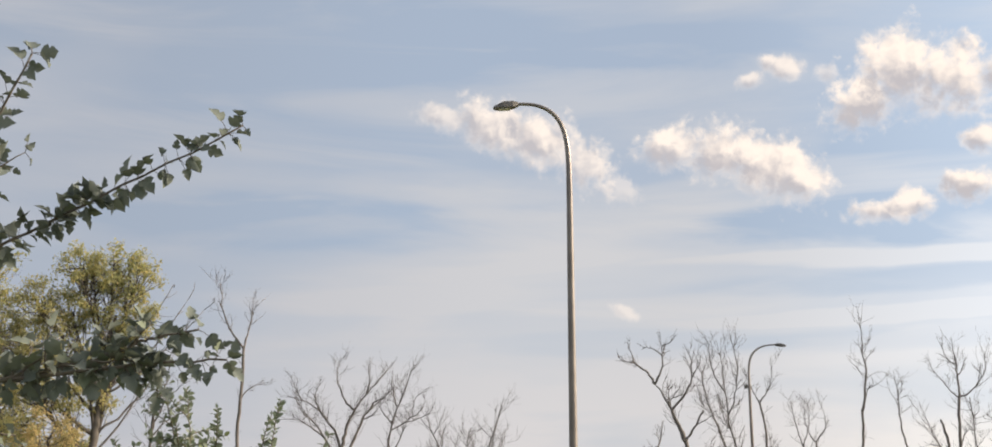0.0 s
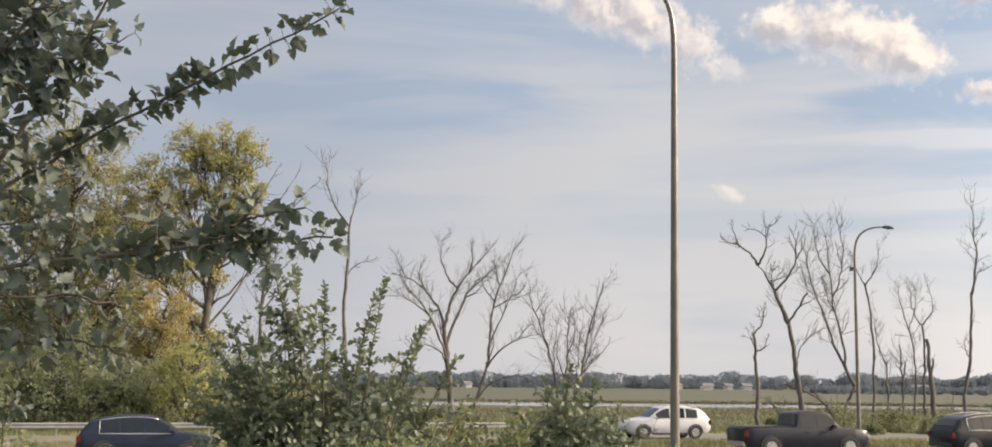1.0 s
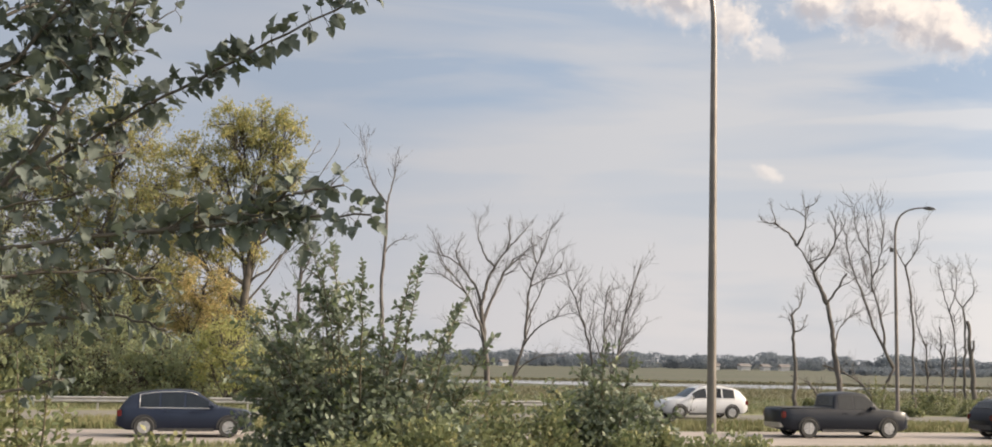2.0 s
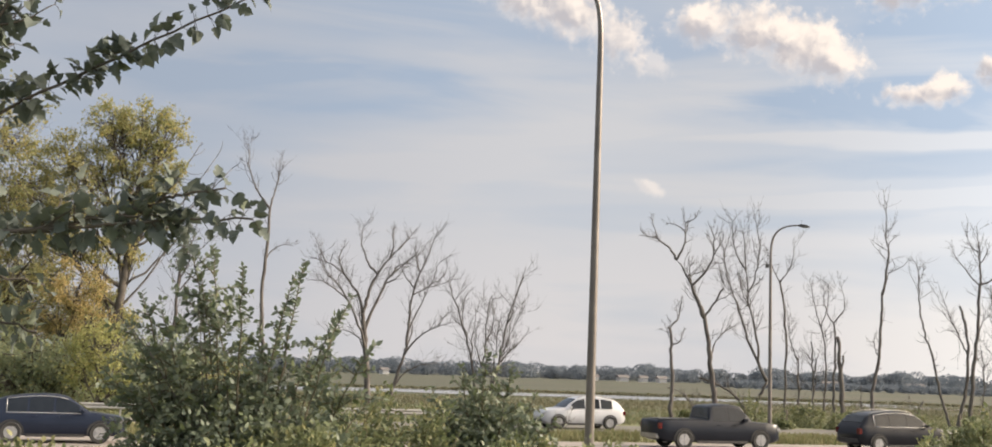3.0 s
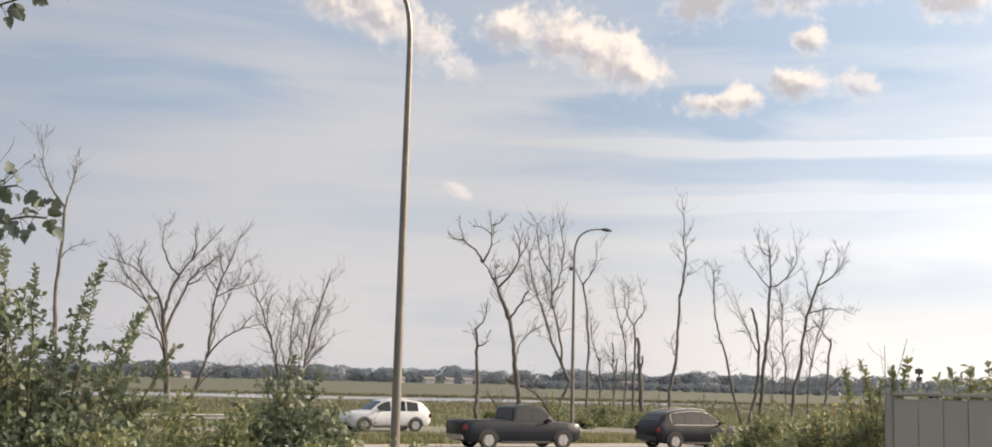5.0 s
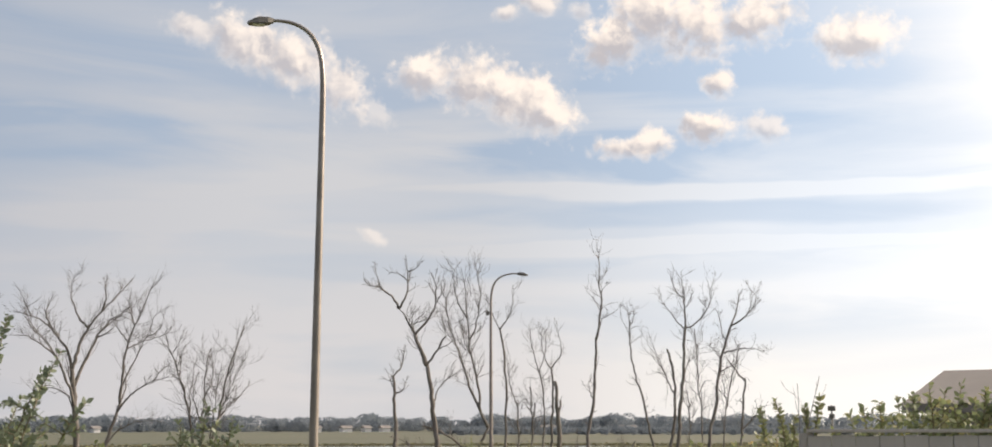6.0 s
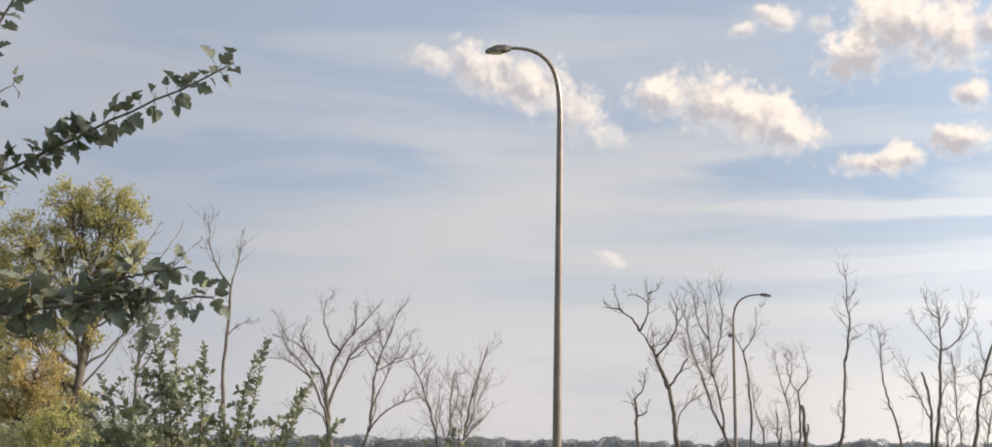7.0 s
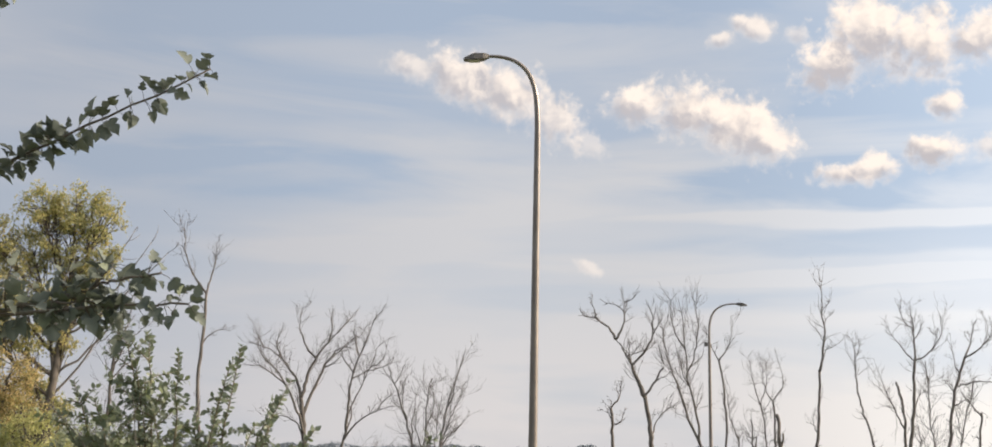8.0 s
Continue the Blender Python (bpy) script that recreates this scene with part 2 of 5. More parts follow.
TRIM_BLACK = material("black_plastic", (0.025, 0.025, 0.027), (0.04, 0.04, 0.042), 6.0, 0.6)
RED_LENS = material("red_lens", (0.07, 0.008, 0.010), (0.10, 0.010, 0.012), 6.0, 0.2, 0.0, 0.0)
CLEAR_LENS = material("headlight_lens", (0.30, 0.30, 0.31), (0.40, 0.40, 0.40), 6.0, 0.15, 0.0, 0.0)
PAINT_DARK = material("dark_blue_paint", (0.012, 0.017, 0.034), (0.017, 0.023, 0.042), 1.0, 0.3, 0.0, 0.0, coat=0.05, gloss=0.22)
PAINT_BLACK = material("black_paint", (0.007, 0.009, 0.015), (0.011, 0.013, 0.020), 1.0, 0.3, 0.0, 0.0, coat=0.05, gloss=0.22)
PAINT_GREY = material("charcoal_paint", (0.010, 0.013, 0.021), (0.015, 0.018, 0.027), 1.0, 0.32, 0.0, 0.0, coat=0.05, gloss=0.22)
PAINT_WHITE = material("white_paint", (0.42, 0.43, 0.46), (0.50, 0.51, 0.54), 1.0, 0.3, 0.0, 0.0, coat=0.5)
HOUSE_WALL = material("pale_siding", (0.58, 0.58, 0.58), (0.68, 0.68, 0.68), 0.3, 0.8)
HOUSE_ROOF = material("roof_shingle", (0.12, 0.11, 0.11), (0.18, 0.165, 0.16), 0.4, 0.9)


def fence_material():
    """Grey boards, each a little different, with long grain."""
    m = bpy.data.materials.new("weathered_fence_wood")
    m.use_nodes = True
    n = Nodes(m.node_tree)
    pos = n.put("ShaderNodeNewGeometry").outputs["Position"]
    one = n.put("ShaderNodeObjectInfo").outputs["Random"]
    sp = n.put("ShaderNodeSeparateXYZ", {0: pos})
    grain = n.noise(n.xyz(n.m("MULTIPLY", sp.outputs[0], 22.0), n.m("MULTIPLY", sp.outputs[1], 22.0), n.m("MULTIPLY", sp.outputs[2], 1.6)), 1.0, 5.0, 0.6)
    stain = n.noise(pos, 1.3, 4.0, 0.55)
    col = n.mix(grain, rgb(0.25, 0.235, 0.24), rgb(0.34, 0.32, 0.325))
    col = n.mix(n.m("MULTIPLY", one, 0.55), col, rgb(0.28, 0.262, 0.266))
    col = n.mix(n.smooth(stain, 0.45, 0.75, 0.0, 0.5), col, rgb(0.23, 0.218, 0.218))
    b = n.put("ShaderNodeBsdfPrincipled", {"Base Color": col, "Roughness": 0.88})
    h = n.put("ShaderNodeBump", {"Height": grain, "Strength": 0.4, "Distance": 0.01})
    n.t.links.new(h.outputs[0], b.inputs["Normal"])
    n.put("ShaderNodeOutputMaterial", {"Surface": b.outputs[0]})
    return m


FENCE = fence_material()


def ground_material():
    m = bpy.data.materials.new("field_ground")
    m.use_nodes = True
    n = Nodes(m.node_tree)
    pos = n.put("ShaderNodeNewGeometry").outputs["Position"]
    s = n.put("ShaderNodeSeparateXYZ", {0: pos})
    across = n.m("SUBTRACT", s.outputs[1], n.m("MULTIPLY", s.outputs[0], 0.45))
    bands = n.noise(n.xyz(n.m("MULTIPLY", s.outputs[0], 0.006), n.m("MULTIPLY", s.outputs[1], 0.028), 0.0), 1.0, 6.0, 0.6)
    patch = n.noise(pos, 0.16, 5.0, 0.6)
    grain = n.noise(pos, 3.0, 6.0, 0.7)
    green = n.mix(n.smooth(patch, 0.35, 0.65), rgb(0.085, 0.115, 0.042), rgb(0.15, 0.16, 0.065))
    straw = n.mix(grain, rgb(0.145, 0.135, 0.070), rgb(0.225, 0.195, 0.115))
    near = n.mix(n.smooth(n.m("ADD", n.m("MULTIPLY", patch, 0.7), n.m("MULTIPLY", grain, 0.4)), 0.50, 0.76), green, straw)
    marsh = n.mix(n.smooth(bands, 0.40, 0.60), rgb(0.042, 0.052, 0.027), rgb(0.080, 0.072, 0.045))
    clump = n.noise(n.xyz(n.m("MULTIPLY", s.outputs[0], 0.05), n.m("MULTIPLY", s.outputs[1], 0.22), 4.0), 1.0, 5.0, 0.65)
    marsh = n.mix(n.smooth(clump, 0.40, 0.66, 0.0, 0.7), marsh, rgb(0.074, 0.081, 0.036))
    marsh = n.mix(n.m("MULTIPLY", grain, 0.3), marsh, rgb(0.10, 0.11, 0.05))
    strips = n.noise(n.xyz(n.m("MULTIPLY", s.outputs[0], 0.003), n.m("MULTIPLY", s.outputs[1], 0.03), 9.0), 1.0, 5.0, 0.7)
    meadow = n.mix(n.smooth(strips, 0.38, 0.62), rgb(0.032, 0.041, 0.025), rgb(0.060, 0.057, 0.040))
    marsh = n.mix(n.smooth(s.outputs[1], 170.0, 200.0, 0.0, 0.8), marsh, meadow)
    col = n.mix(n.smooth(across, 84.0, 105.0), near, marsh)
    b = n.put("ShaderNodeBsdfPrincipled", {"Base Color": col, "Roughness": 0.95})
    h = n.put("ShaderNodeBump", {"Height": grain, "Strength": 0.5, "Distance": 0.06})
    n.t.links.new(h.outputs[0], b.inputs["Normal"])
    n.put("ShaderNodeOutputMaterial", {"Surface": b.outputs[0]})
    return m


GROUND = ground_material()


# ---------------------------------------------------------------- mesh tools
rng = np.random.default_rng(7)


def mesh_object(name, verts, faces, mat, parent=None, label="", smooth=False):
    me = bpy.data.meshes.new(name)
    me.from_pydata([tuple(v) for v in verts] if not isinstance(verts, np.ndarray) else verts.tolist(), [], faces)
    if smooth:
        me.shade_smooth()
    me.materials.append(mat)
    ob = new(name, me)
    ob.parent = parent
    if label:
        tagged(ob, label=label)
    return ob


def part(name, bm, mat, parent=None, label="", smooth=False):
    """Links a bmesh as one mesh object under a thing."""
    me = bpy.data.meshes.new(name)
    bmesh.ops.recalc_face_normals(bm, faces=bm.faces)
    bm.to_mesh(me)
    bm.free()
    if smooth:
        me.shade_smooth()
    me.materials.append(mat)
    ob = new(name, me)
    ob.parent = parent
    if label:
        tagged(ob, label=label)
    return ob


def empty(name, m, label, category, group="", kind=""):
    ob = new(name)
    ob.matrix_basis = m
    ob.empty_display_size = 0.2
    return tagged(ob, label, category, group, kind)


def box(bm, x0, x1, y0, y1, z0, z1, bevel=0.0):
    r = bmesh.ops.create_cube(bm, size=1.0, matrix=Matrix.Translation(((x0 + x1) / 2, (y0 + y1) / 2, (z0 + z1) / 2)) @ Matrix.Diagonal((x1 - x0, y1 - y0, z1 - z0, 1)))
    if bevel:
        edges = list({e for v in r["verts"] for e in v.link_edges})
        bmesh.ops.bevel(bm, geom=edges, offset=bevel, segments=2, affect="EDGES")


class Tubes:
    """Collects tapered tubes and leaves as plain lists for one mesh."""

    def __init__(self):
        self.v, self.f = [], []

    def tube(self, pts, radii, sides=6):
        pts = np.asarray(pts, float)
        tan = np.gradient(pts, axis=0)
        tan /= np.linalg.norm(tan, axis=1)[:, None] + 1e-9
        ref = np.array([0.31, 0.95, 0.05])
        a = np.cross(tan, ref)
        a /= np.linalg.norm(a, axis=1)[:, None] + 1e-9
        b = np.cross(tan, a)
        ang = np.linspace(0, 2 * np.pi, sides, endpoint=False)
        k = len(self.v)
        for p, u, w, r in zip(pts, a, b, radii):
            for g in ang:
                self.v.append(p + r * (math.cos(g) * u + math.sin(g) * w))
        for i in range(len(pts) - 1):
            for j in range(sides):
                j2 = (j + 1) % sides
                self.f.append((k + i * sides + j, k + i * sides + j2, k + (i + 1) * sides + j2, k + (i + 1) * sides + j))
        top, foot = k + (len(pts) - 1) * sides, k
        if sides > 10:
            # thick tubes get ends of their own, so that the sides shade evenly
            ends = self.v[top:top + sides] + self.v[foot:foot + sides]
            top = len(self.v)
            foot = top + sides
            self.v.extend(ends)
        self.f.append(tuple(top + j for j in range(sides)))
        self.f.append(tuple(foot + j for j in reversed(range(sides))))

    def done(self, name, mat, parent=None, label="", smooth=True):
        return mesh_object(name, self.v, self.f, mat, parent, label, smooth)


def unit(v):
    return v / (np.linalg.norm(v) + 1e-9)


def wander(p, d, length, steps, curl, lift=0.0):
    """A crooked line from p along d."""
    pts, d = [np.array(p, float)], unit(np.array(d, float))
    for _ in range(steps):
        d = unit(d + rng.normal(0, curl, 3) + np.array([0, 0, lift]))
        pts.append(pts[-1] + d * length / steps)
    return np.array(pts), d


# outlines of one half of a leaf along its rib: (along, out, fold)
OVAL = ((0.0, 0.0), (0.22, 0.26), (0.55, 0.30), (0.85, 0.14), (1.0, 0.0))
LOBED = ((0.0, 0.0), (-0.06, 0.20), (0.10, 0.42), (0.30, 0.48), (0.40, 0.24), (0.54, 0.36), (0.70, 0.27), (0.86, 0.10), (1.0, 0.0))


def leaf_shape(outline, fold=0.16):
    """A leaf folded along its rib and drooping at its tip."""
    rib = [(a, 0.0, -0.22 * a * a) for a, _ in outline]
    up = [(a, o, o * fold - 0.22 * a * a) for a, o in outline[1:-1]]
    dn = [(a, -o, o * fold - 0.22 * a * a) for a, o in outline[1:-1]]
    n, k = len(rib), len(up)
    v = rib + up + dn
    f = []
    for off, flip in ((n, False), (n + k, True)):
        side = [0] + [off + i for i in range(k)] + [n - 1]
        for i in range(n - 1):
            q = [i, i + 1, side[i + 1], side[i]]
            q = list(dict.fromkeys(q))
            if len(q) > 2:
                f.append(q[::-1] if flip else q)
    return np.array(v), f


def scatter(name, shape, places, along, sizes, mat, parent=None, label="", up=None, roll=0.9):
    """Copies of one leaf at the places, pointing along, as one mesh."""
    v, f = shape
    places, along, sizes = np.asarray(places, float), np.asarray(along, float), np.asarray(sizes, float)
    n = len(places)
    a = along / (np.linalg.norm(along, axis=1)[:, None] + 1e-9)
    ref = np.tile(np.array([0.0, 0.0, 1.0]), (n, 1)) + rng.normal(0, roll, (n, 3))
    b = np.cross(ref, a)
    b /= np.linalg.norm(b, axis=1)[:, None] + 1e-9
    c = np.cross(a, b)
    out = places[:, None, :] + sizes[:, None, None] * (v[None, :, 0:1] * a[:, None, :] + v[None, :, 1:2] * b[:, None, :] + v[None, :, 2:3] * c[:, None, :])
    out = out.reshape(-1, 3)
    counts = [len(q) for q in f]
    loops = np.concatenate([np.array(q) for q in f])
    allloops = (loops[None, :] + (np.arange(n) * len(v))[:, None]).reshape(-1)
    totals = np.tile(np.array(counts), n)
    starts = np.concatenate([[0], np.cumsum(totals)[:-1]])
    me = bpy.data.meshes.new(name)
    me.vertices.add(len(out))
    me.vertices.foreach_set("co", out.ravel())
    me.loops.add(len(allloops))
    me.loops.foreach_set("vertex_index", allloops.astype(np.int32))
    me.polygons.add(len(totals))
    me.polygons.foreach_set("loop_start", starts.astype(np.int32))
    me.update(calc_edges=True)
    me.validate()
    me.materials.append(mat)
    ob = new(name, me)
    ob.parent = parent
    if label:
        tagged(ob, label=label)
    return ob


LEAF_OVAL, LEAF_LOBED = leaf_shape(OVAL), leaf_shape(LOBED, 0.45)
LEAF_SMALL = (np.array([(0, 0, 0), (0.5, 0.38, 0.08), (1, 0, -0.15), (0.5, -0.38, 0.08)], float), [(0, 2, 1), (0, 3, 2)])
SLOPE = 0.45                                   # the highway runs to the right and away


def spot(az, dist, z=0.0):
    """A place by its bearing (degrees to the right of straight ahead) and distance."""
    a = radians(az)
    return np.array([dist * math.sin(a), dist * math.cos(a), z])


def sight(az, el, dist):
    """A place by bearing, height angle and level distance from where the camera stands."""
    return spot(az, dist, EYE_Z + dist * math.tan(radians(el)))


def lane(x, y0):
    return np.array([x, y0 + SLOPE * x, 0.0])


def height(x, y):
    """Ground height: the road's level, and a bank that rises towards the yards."""
    s = (y - SLOPE * x - 46.0) / 1.097
    t = np.clip((-2.0 - s) / 17.0, 0, 1)
    return 1.25 * t * t * (3 - 2 * t) + 0.05 * np.sin(x * 0.31 + y * 0.17) * np.clip((90 - np.hypot(x, y)) / 60, 0, 1) * (t > 0)


# ---------------------------------------------------------------- ground, roads, water
def build_ground():
    def steps(lo, hi, fine_lo, fine_hi, d):
        mid = list(np.arange(fine_lo, fine_hi + 1e-6, d))
        a, b = [fine_lo], [fine_hi]
        g = d
        while a[-1] > lo:
            g *= 1.35
            a.append(max(lo, a[-1] - g))
        g = d
        while b[-1] < hi:
            g *= 1.35
            b.append(min(hi, b[-1] + g))
        return np.array(sorted(set(a[1:] + mid + b[1:])))
    xs, ys = steps(-4200, 4200, -60, 60, 1.5), steps(-600, 4600, -12, 100, 1.5)
    gx, gy = np.meshgrid(xs, ys)
    gz = height(gx, gy)
    v = np.stack([gx, gy, gz], -1).reshape(-1, 3)
    w = len(xs)
    f = [(j * w + i, j * w + i + 1, (j + 1) * w + i + 1, (j + 1) * w + i) for j in range(len(ys) - 1) for i in range(w - 1)]
    ob = mesh_object("ground", v, f, GROUND, smooth=True)
    tagged(ob, "grassy roadside ground and open dry marsh field", "ground", kind="structure")


def strip(name, y0, y1, x0, x1, z, thick, mat, label, category):
    """A slab that follows the highway between two offsets."""
    bm = bmesh.new()
    n = 60
    top = []
    for i in range(n + 1):
        x = x0 + (x1 - x0) * i / n
        top.append([bm.verts.new((x, y + SLOPE * x, q)) for y, q in ((y0, z - thick), (y0, z), (y1, z), (y1, z - thick))])
    for a, b in zip(top, top[1:]):
        for k in range(3):
            bm.faces.new((a[k], a[k + 1], b[k + 1], b[k]))
    bm.faces.new(top[0])
    bm.faces.new(top[-1][::-1])
    ob = part(name, bm, mat)
    return tagged(ob, label, category, kind="structure")


build_ground()
strip("road_near", 47.6, 57.2, -120, 260, 0.03, 0.25, ASPHALT, "pale worn asphalt carriageway of the highway", "road")
strip("road_far", 65.6, 75.2, -140, 300, 0.03, 0.25, ASPHALT_DARK, "far grey asphalt carriageway beyond the median", "road")


def water():
    bm = bmesh.new()
    n = 40
    near, far = [], []
    for i in range(n + 1):
        az = -40 + 58 * i / n
        d0, d1 = 156 + 3 * math.sin(i * 1.3), 180 + 4 * math.sin(i * 0.9 + 1)
        if az > 10:
            k = (az - 10) / 8
            d0, d1 = d0 + 6 * k, d1 - 18 * k
        near.append(bm.verts.new(spot(az, d0, 0.05)))
        far.append(bm.verts.new(spot(az, d1, 0.05)))
    for i in range(n):
        bm.faces.new((near[i], near[i + 1], far[i + 1], far[i]))
    tagged(part("water", bm, WATER), "strip of still pale water in the marsh", "water", kind="structure")


water()


# ---------------------------------------------------------------- trees
def dead_tree(az, dist, limbs, name="dead_tree", label="leafless grey dead tree standing in the marsh grass", category="tree", group="dead trees in the marsh"):
    """limbs: parent (-1: the ground), where on it, lean in degrees, length, bow, thickness."""
    t = empty(name, Matrix.Translation(spot(az, dist)) @ pose(0, 0, 0, 0, 0, -az), label, category, group)
    lines = []
    for par, at, lean, length, bow, girth in limbs:
        r = girth * (0.68 if par < 0 else 0.72) * (1.75 if az < -5 else 1.06)
        tb = Tubes()
        if par < 0:
            p0, dy = np.array([at, rng.uniform(-0.1, 0.1), -0.15]), rng.normal(0, 0.02)
        else:
            pl = lines[par]
            p0 = pl[int(round(at * (len(pl) - 1)))]
            dy = rng.normal(0, 0.35)
        a = radians(lean)
        ch = np.array([math.sin(a) * length, dy * length * 0.6, math.cos(a) * length])
        nrm = np.array([math.cos(a), 0, -math.sin(a)])
        ctrl = p0 + ch / 2 + nrm * 2 * bow * length
        k = 20
        s = np.linspace(0, 1, k + 1)[:, None]
        pts = (1 - s) ** 2 * p0 + 2 * s * (1 - s) * ctrl + s * s * (p0 + ch)
        jit = rng.normal(0, 0.034 * length ** 0.5, (k + 1, 3))
        jit[0] = 0
        drift = np.cumsum(jit, 0)
        pts = pts + (drift - s * drift[-1]) * 0.5
        lines.append(pts)
        leafy = par >= 0 or not any(q[0] == len(lines) - 1 for q in limbs)
        tip = 0.14 if leafy else (0.28 if par < 0 and len([q for q in limbs if q[0] < 0]) > 2 else 0.6)
        broken = girth > 0.085 and length < 2.3
        rad = r * (1 - (1 - (0.75 if broken else tip)) * s[:, 0] ** 0.9) * (1 + rng.normal(0, 0.05, k + 1))
        if par < 0:
            rad[:2] *= (1.35, 1.12)
        tb.tube(pts, rad, 8 if r > 0.1 else 6)
        # side twigs, finer towards the end
        if not broken:
            bushy = par >= 0 or girth <= 0.13
            count = int(length * (3.1 if bushy else 0.5)) + 2
            for _ in range(count):
                i = int(k * (rng.uniform(0.25, 1.0) if bushy else rng.uniform(0.35, 1.0)))
                base = unit(pts[min(i + 1, k)] - pts[max(i - 1, 0)])
                d = unit(base + rng.normal(0, 0.85, 3) * np.array([1, 0.8, 0.6]) + np.array([0, 0, 0.2]))
                ln = min(2.0, rng.uniform(0.10, 0.34) * length + 0.2) * (1.0 if bushy else 0.4)
                q, dd = wander(pts[i], d, ln, 6, 0.2, 0.12)
                r0 = max(0.010, min(rad[i] * 0.45, 0.020))
                tb.tube(q, np.linspace(r0, 0.007, 7), 4)
                for _ in range(rng.integers(2, 5)):
                    m = rng.integers(2, 6)
                    q2, d2 = wander(q[m], unit(dd + rng.normal(0, 0.6, 3)), ln * rng.uniform(0.35, 0.7), 4, 0.16, 0.10)
                    tb.tube(q2, np.linspace(0.009, 0.005, 5), 3)
        tb.done("trunk" if par < 0 else "limb", BARK_DEAD, t)
    return t


dead_tree(-15.8, 85, [(-1, 0.0, -1, 13.3, -0.005, 0.132), (0, 1.0, -20, 4.9, -0.10, 0.065), (0, 1.0, 8, 3.6, 0.04, 0.06), (0, 0.74, 62, 2.0, -0.16, 0.045), (1, 0.6, -35, 0.9, 0.05, 0.03)])
dead_tree(-11.29, 100, [(-1, 0.0, -5, 7.3, -0.0, 0.24), (0, 1.0, 29, 6.3, -0.08, 0.13), (1, 0.5, -17, 4.1, -0.11, 0.08), (0, 1.0, -45, 6.0, 0.15, 0.1), (0, 0.8, 33, 7.6, -0.1, 0.12), (0, 0.6, -30, 7.4, 0.06, 0.1), (5, 0.5, -65, 3.8, 0.18, 0.06), (0, 0.55, -63, 3.5, 0.25, 0.06), (1, 0.75, -1, 2.6, 0.11, 0.07), (1, 0.9, 39, 2.5, -0.0, 0.06), (3, 0.55, 7, 2.7, -0.18, 0.06), (3, 0.8, -26, 2.2, 0.02, 0.05), (4, 0.65, 73, 2.0, -0.25, 0.06), (5, 0.8, -25, 2.1, -0.12, 0.05), (4, 0.5, 48, 1.9, 0.11, 0.06), (0, 0.75, -13, 2.9, -0.06, 0.07)])
dead_tree(-10.36, 125, [(-1, 0.0, 17, 5.4, -0.01, 0.17), (0, 1.0, 13, 11.4, -0.04, 0.12), (1, 0.15, 23, 7.6, 0.0, 0.07), (1, 0.45, 68, 5.0, -0.03, 0.06), (0, 0.85, 57, 5.9, -0.14, 0.09), (0, 0.1, 61, 6.2, -0.22, 0.08), (1, 0.65, -7, 3.3, -0.13, 0.06), (2, 0.65, 35, 2.5, 0.19, 0.05), (4, 0.7, 58, 2.6, -0.18, 0.05), (1, 0.5, -25, 3.0, -0.12, 0.06), (0, 0.95, 4, 3.9, 0.12, 0.08)])
dead_tree(-6.29, 95, [(-1, 0.0, -15, 9.9, 0.02, 0.10), (-1, 0.18, 3, 8.7, -0.01, 0.09), (-1, 0.37, 14, 10.7, -0.03, 0.10), (-1, 0.25, 9, 7.6, 0.02, 0.07), (-1, 0.3, 20, 8.6, -0.05, 0.07), (2, 0.35, 43, 3.3, 0.0, 0.06), (0, 0.35, 2, 4.2, -0.01, 0.06), (1, 0.6, 7, 3.2, 0.12, 0.05), (2, 0.65, 4, 2.1, 0.16, 0.05), (0, 0.55, -2, 3.2, -0.1, 0.05), (1, 0.4, -7, 3.0, -0.09, 0.05)])
dead_tree(4.28, 72, [(-1, 0.0, -8, 6.5, -0.01, 0.27), (0, 1.0, -27, 3.6, 0.04, 0.2), (1, 1.0, -57, 2.5, 0.17, 0.1), (1, 1.0, 8, 2.5, 0.11, 0.1), (1, 0.5, 13, 3.6, 0.19, 0.1), (0, 1.0, 33, 1.9, 0.02, 0.09), (0, 0.65, 38, 3.2, -0.14, 0.07), (1, 0.45, -4, 1.5, -0.12, 0.06), (2, 0.6, -16, 1.2, 0.01, 0.06), (3, 0.85, 55, 0.9, 0.11, 0.05), (3, 0.65, -69, 1.2, 0.13, 0.05), (4, 0.5, 23, 1.2, 0.1, 0.06), (1, 0.7, 72, 2.0, 0.01, 0.05), (5, 0.55, 68, 1.9, -0.08, 0.04)])
dead_tree(2.21, 66, [(-1, -0.0, -2, 5.6, 0.0, 0.17), (0, 1.0, 19, 1.8, 0.13, 0.07), (0, 0.85, 35, 1.1, 0.16, 0.06), (0, 0.9, -21, 0.9, -0.06, 0.04)])
dead_tree(5.75, 88, [(-1, 0.0, 15, 3.1, -0.01, 0.2), (0, 1.0, -18, 9.8, -0.03, 0.16), (1, 0.1, -8, 10.1, -0.0, 0.13), (2, 0.5, 3, 5.3, 0.12, 0.08), (2, 0.65, -13, 3.7, -0.12, 0.08), (1, 0.8, 6, 2.3, -0.09, 0.06), (1, 0.5, -30, 2.5, 0.06, 0.06), (2, 0.5, 44, 1.7, -0.05, 0.06), (2, 0.4, -15, 2.8, -0.07, 0.06)])
dead_tree(6.92, 92, [(-1, -0.0, -1, 9.9, 0.03, 0.15), (0, 1.0, -18, 2.1, -0.07, 0.07), (0, 1.0, 17, 3.1, 0.1, 0.08)])
